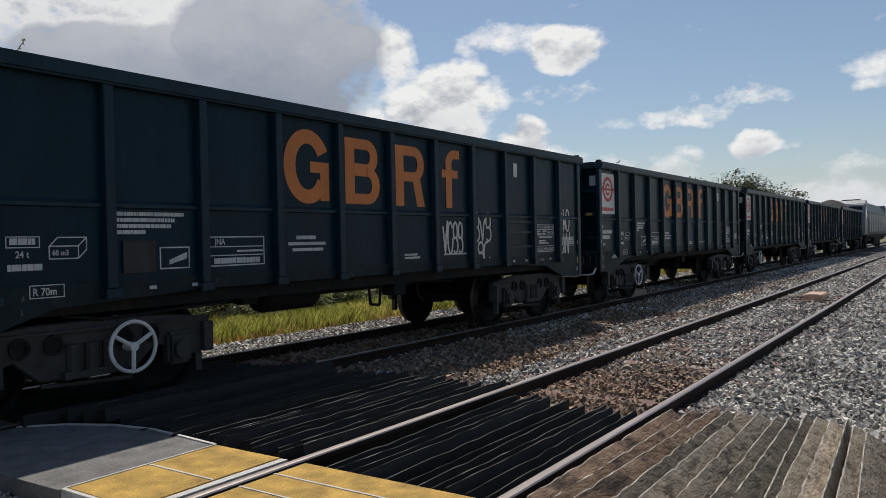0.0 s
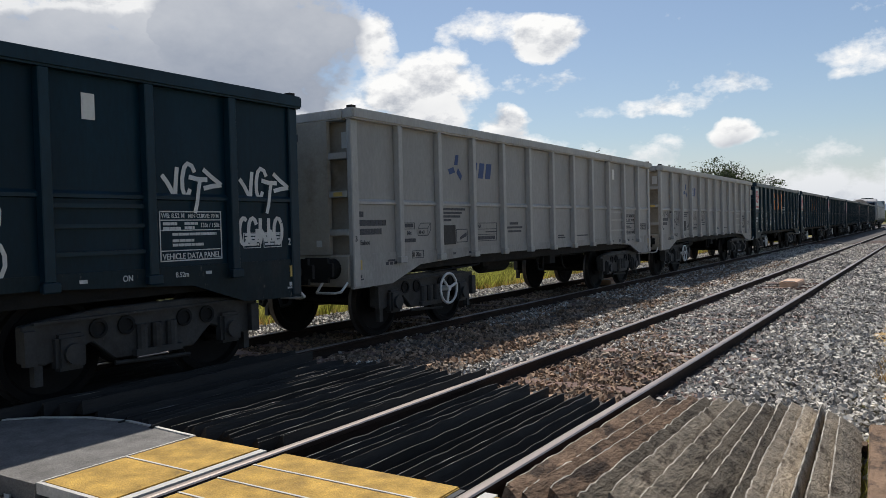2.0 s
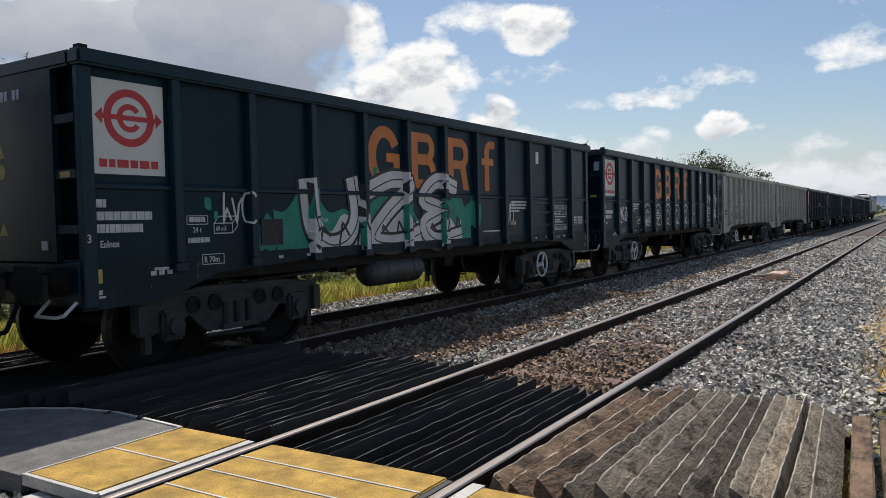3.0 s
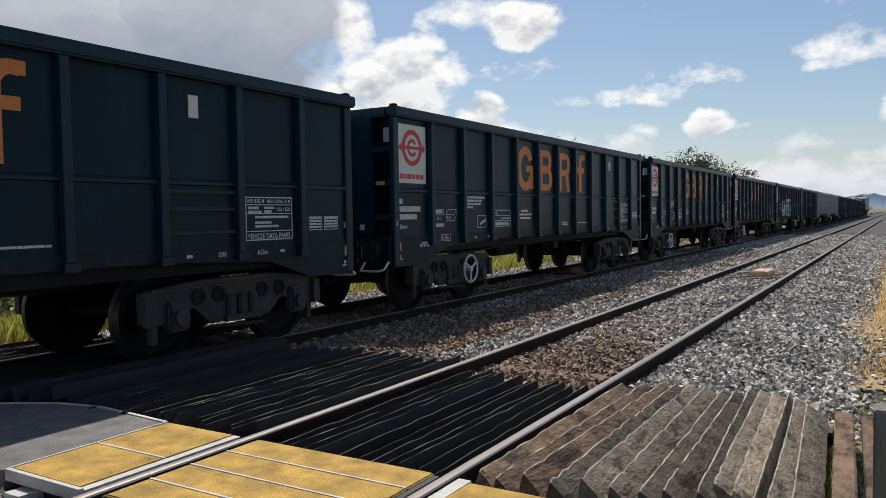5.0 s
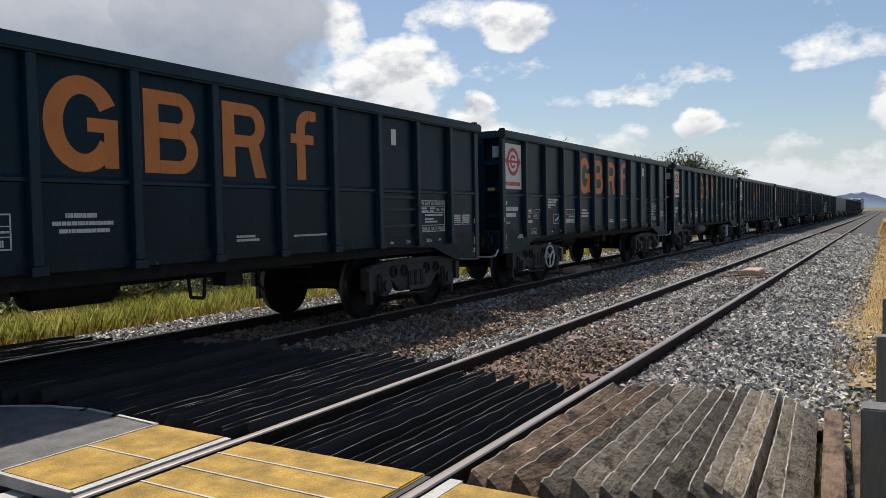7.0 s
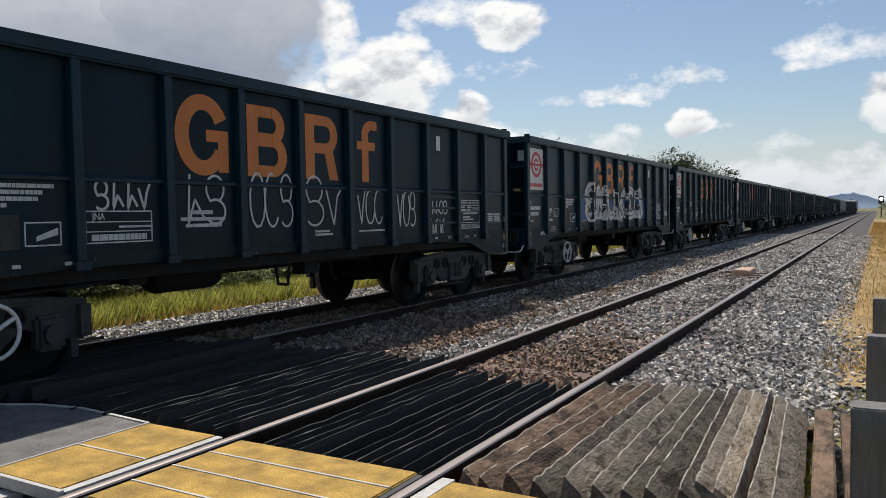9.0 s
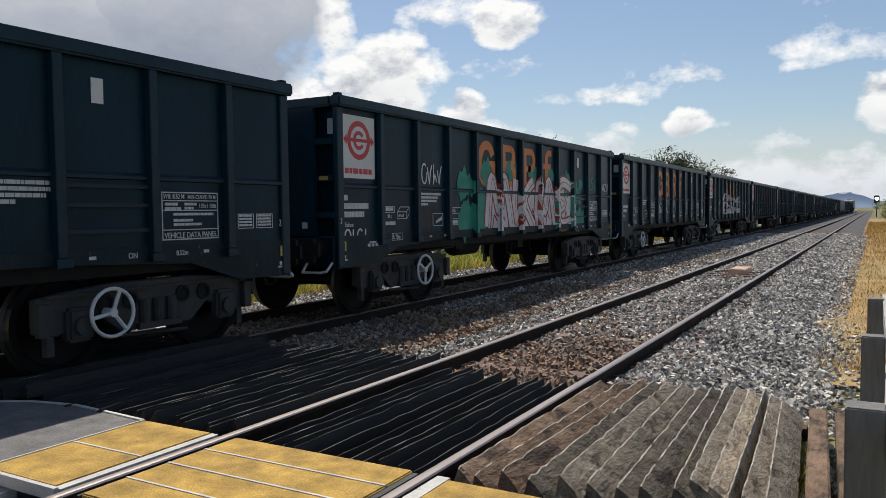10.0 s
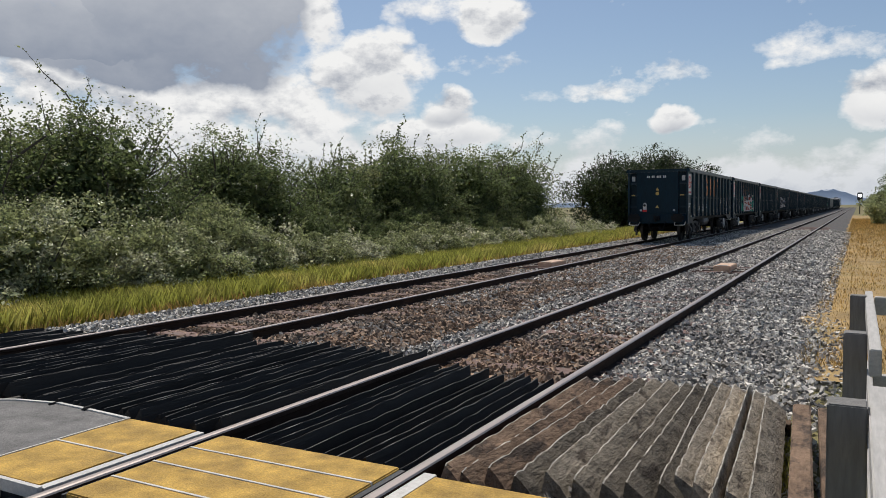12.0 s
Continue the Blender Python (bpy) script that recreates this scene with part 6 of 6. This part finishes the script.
def paint_patches(w, spots, mat):
    for y, z, r, seed in spots:
        bm = bmesh.new()
        f = lambda t: r * (0.75 + 0.35 * math.sin(t * 23 + seed) * math.sin(t * 11 + seed * 2))
        fill(bm, y - r, y + r, lambda t: z - math.sqrt(max(0, r * r - (t - y) ** 2)) * f(t) / r, lambda t: z + math.sqrt(max(0, r * r - (t - y) ** 2)) * f(t + 1) / r, 0.0015)
        part("sprayed_patch", bm, mat, w)


def build_graffiti(wagons):
    rows = ((6.92, 1.22, 0.52, 0.44, 4), (7.74, 1.38, 0.50, 0.42, 3), (7.84, 1.05, 0.36, 0.32, 2), (10.60, 1.52, 0.45, 0.40, 3), (10.66, 1.10, 0.40, 0.38, 3))
    paint_tags(wagons[17], rows, WHITE, 1, 0.036)
    paint_tags(wagons[16], ((7.8, 1.95, 0.6, 0.34, 3), (8.75, 2.1, 0.5, 0.36, 3), (9.7, 2.0, 0.55, 0.34, 3), (10.65, 1.95, 0.5, 0.36, 3), (6.85, 1.2, 0.6, 0.45, 4), (7.75, 1.1, 0.5, 0.3, 4), (9.7, 1.2, 0.5, 0.5, 4), (10.65, 1.15, 0.5, 0.6, 4)), LETTER, 2, 0.014)
    paint_tags(wagons[16], ((2.95, 1.50, 0.75, 0.62, 4), (1.15, 1.50, 0.6, 0.45, 3), (5.95, 1.72, 0.75, 0.32, 3), (5.0, 2.0, 0.5, 0.3, 2)), LETTER, 3, 0.024)
    paint_tags(wagons[15], ((0.25, 1.52, 0.65, 0.24, 3), (1.1, 1.42, 0.7, 0.34, 4), (2.95, 1.48, 0.65, 0.26, 4), (3.95, 1.46, 0.6, 0.28, 4)), BLACK_SPRAY, 4, 0.022)
    paint_arches(wagons[13])
    paint_word(wagons[13], "PKZ", 1.08, 1.30, 0.66, 0.30, WHITE, 0.05)
    for dy in (0.0, 0.93):
        c = 9.74 + dy
        bm = bmesh.new()
        stroke(bm, [(c, 1.97), (c + 0.06, 1.90), (c + 0.14, 1.77)], 0.045)
        stroke(bm, [(c + 0.14, 1.77), (c + 0.15, 1.90), (c + 0.17, 2.05)], 0.045, 0.001)
        stroke(bm, [(c + 0.37, 2.01), (c + 0.34, 2.07), (c + 0.29, 2.09), (c + 0.25, 2.05), (c + 0.225, 1.95), (c + 0.225, 1.85), (c + 0.25, 1.785), (c + 0.29, 1.80), (c + 0.31, 1.85)], 0.045, 0.002)
        stroke(bm, [(c + 0.30, 1.965), (c + 0.40, 1.945), (c + 0.52, 1.945)], 0.045, 0.003)
        stroke(bm, [(c + 0.41, 1.945), (c + 0.39, 1.86), (c + 0.365, 1.71), (c + 0.335, 1.62)], 0.042, 0.032)
        stroke(bm, [(c + 0.47, 2.045), (c + 0.56, 1.98), (c + 0.69, 1.90)], 0.045, 0.004)
        stroke(bm, [(c + 0.69, 1.90), (c + 0.58, 1.885), (c + 0.47, 1.86)], 0.045, 0.005)
        part("sprayed_tag", bm, WHITE, wagons[13], "bold sprayed letters with an arrow")
    paint_tags(wagons[13], ((10.65, 1.30, 0.6, 0.27, 5),), WHITE, 6, 0.045)
    paint_silver_piece(wagons[12], 2.75, 6.3, 1.02, 2.02, 3, TEAL, BLACK_SPRAY, CHROME, (0, 1, 2))
    paint_patches(wagons[12], ((2.15, 1.30, 0.22, 1), (2.4, 1.12, 0.14, 2), (6.6, 1.5, 0.25, 3), (1.35, 1.62, 0.07, 4), (1.45, 1.5, 0.05, 5), (4.1, 2.05, 0.07, 6)), TEAL)
    paint_tags(wagons[12], ((1.5, 1.42, 0.45, 0.32, 3), (7.8, 1.3, 0.35, 0.4, 3)), WHITE, 7, 0.026)
    paint_tags(wagons[8], ((3.95, 1.2, 0.7, 0.62, 2), (4.92, 1.22, 0.7, 0.6, 3), (5.9, 1.25, 0.7, 0.5, 3)), LETTER, 8, 0.03)
    paint_silver_piece(wagons[3], 3.4, 8.3, 1.20, 2.05, 7, SPRAY_BLUE, BLACK_SPRAY, CHROME, (2, 3, 0, 4, 2, 3))
    paint_tags(wagons[2], ((3.05, 1.50, 0.6, 0.26, 4), (4.0, 1.35, 0.6, 0.5, 2), (4.95, 1.30, 0.7, 0.6, 3), (5.85, 1.30, 0.75, 0.6, 2), (6.9, 1.3, 0.6, 0.45, 3), (7.85, 1.25, 0.5, 0.5, 3), (8.8, 1.42, 0.5, 0.2, 4), (8.75, 1.08, 0.5, 0.26, 5)), LETTER, 9, 0.026)
    paint_silver_piece(wagons[1], 4.3, 8.7, 1.02, 2.08, 5, TEAL, SPRAY_RED, CHROME, (3, 4, 3, 2), 0.78)
    paint_patches(wagons[1], ((4.3, 2.1, 0.26, 1), (5.35, 2.2, 0.26, 2), (6.35, 2.18, 0.24, 3), (7.3, 2.15, 0.24, 4), (8.3, 2.0, 0.3, 5), (8.9, 1.7, 0.34, 6), (9.1, 1.25, 0.36, 7), (9.2, 2.0, 0.16, 8), (3.5, 1.85, 0.32, 9), (3.6, 1.3, 0.4, 10)), TEAL)
    paint_tags(wagons[1], ((2.1, 1.85, 0.6, 0.30, 4), (0.16, 0.98, 0.55, 0.22, 4)), WHITE, 10, 0.03)
    paint_word(wagons[1], "456", 9.78, 1.88, 0.56, 0.30, TEAL, 0.035)
    paint_word(wagons[1], "KAZU", 10.68, 1.88, 0.60, 0.19, WHITE, 0.028)


def tail_lamp(w):
    bm = bmesh.new()
    box(bm, -0.56, -0.42, -0.09, -0.012, 1.22, 1.56)
    bmesh.ops.bevel(bm, geom=bm.edges[:], offset=0.03, segments=2, affect="EDGES")
    lamp = part("tail_lamp", bm, WHITE, w, "white hand-lamp shaped tail lamp")
    part("lens", shape(turned, [(0.05, -0.092), (0.05, -0.105)], (-0.49, 0, 1.46), "y", 16), SIGNAL_BLACK, lamp)
    part("base_band", shape(box, -0.57, -0.41, -0.10, -0.0115, 1.19, 1.28), LAMP_RED, lamp, "red base band")
TRAIN = [(0.0, -209.38), (0.5, -198.49), (1.0, -188.40), (1.5, -177.59), (2.0, -166.73), (2.5, -156.82), (3.0, -145.25), (3.5, -134.79), (4.0, -124.23), (4.5, -113.72), (5.0, -103.24), (5.5, -92.77), (6.0, -83.21), (6.5, -72.50), (7.0, -62.33), (7.5, -52.37), (8.0, -42.65), (8.5, -33.09), (9.0, -23.65), (9.5, -14.05), (10.0, -4.69), (10.5, 4.53), (11.0, 13.15), (11.5, 22.14), (12.0, 31.09)]


# ---- build ----
build_ground()
build_tracks()
build_crossing()
build_timbers()
build_fence()
build_ballast()
build_plants()
build_lineside()
navy = build_wagon(NAVY, NAVY_TRIM, NAVY, "box_wagon", "navy-blue high-sided steel box wagon with orange marks", 0.5)
build_markings(navy, LETTER, UNDER_LIGHT)
build_orange_mark(navy)
build_plate_mark(navy)
grey = build_wagon(GREY, GREY_TRIM, GREY_END, "box_wagon", "pale grey high-sided steel box wagon with blue marks", 0.3)
build_markings(grey, DARK_LETTER, UNDER_LIGHT)
build_grey_mark(grey)
navy_tank = build_wagon(NAVY, NAVY_TRIM, NAVY, "box_wagon", "navy-blue high-sided steel box wagon with a grey air tank", 1.2, False, True)
build_markings(navy_tank, LETTER, UNDER_LIGHT, 7.96)
build_orange_mark(navy_tank)
build_plate_mark(navy_tank)
WAGONS = {0: navy_tank, 1: navy, 14: grey}
for k in range(2, 22):
    if k in (7, 12):
        WAGONS[k] = copy_thing(navy_tank, pose(FAR, 0, 0))
    elif k == 15:
        WAGONS[k] = copy_thing(grey, pose(FAR, 0, 0))
    elif k != 14:
        WAGONS[k] = copy_thing(navy, pose(FAR, 0, 0))

heaped_load(WAGONS[21])
tail_lamp(WAGONS[0])
build_graffiti(WAGONS)
LOCO = build_loco()


def motions():
    for k, w in WAGONS.items():
        walk(w, [(t, pose(FAR, s + k * PITCH, 0)) for t, s in TRAIN])
    walk(LOCO, [(t, pose(FAR, s + 22 * PITCH - 0.25, 0)) for t, s in TRAIN])


motions()
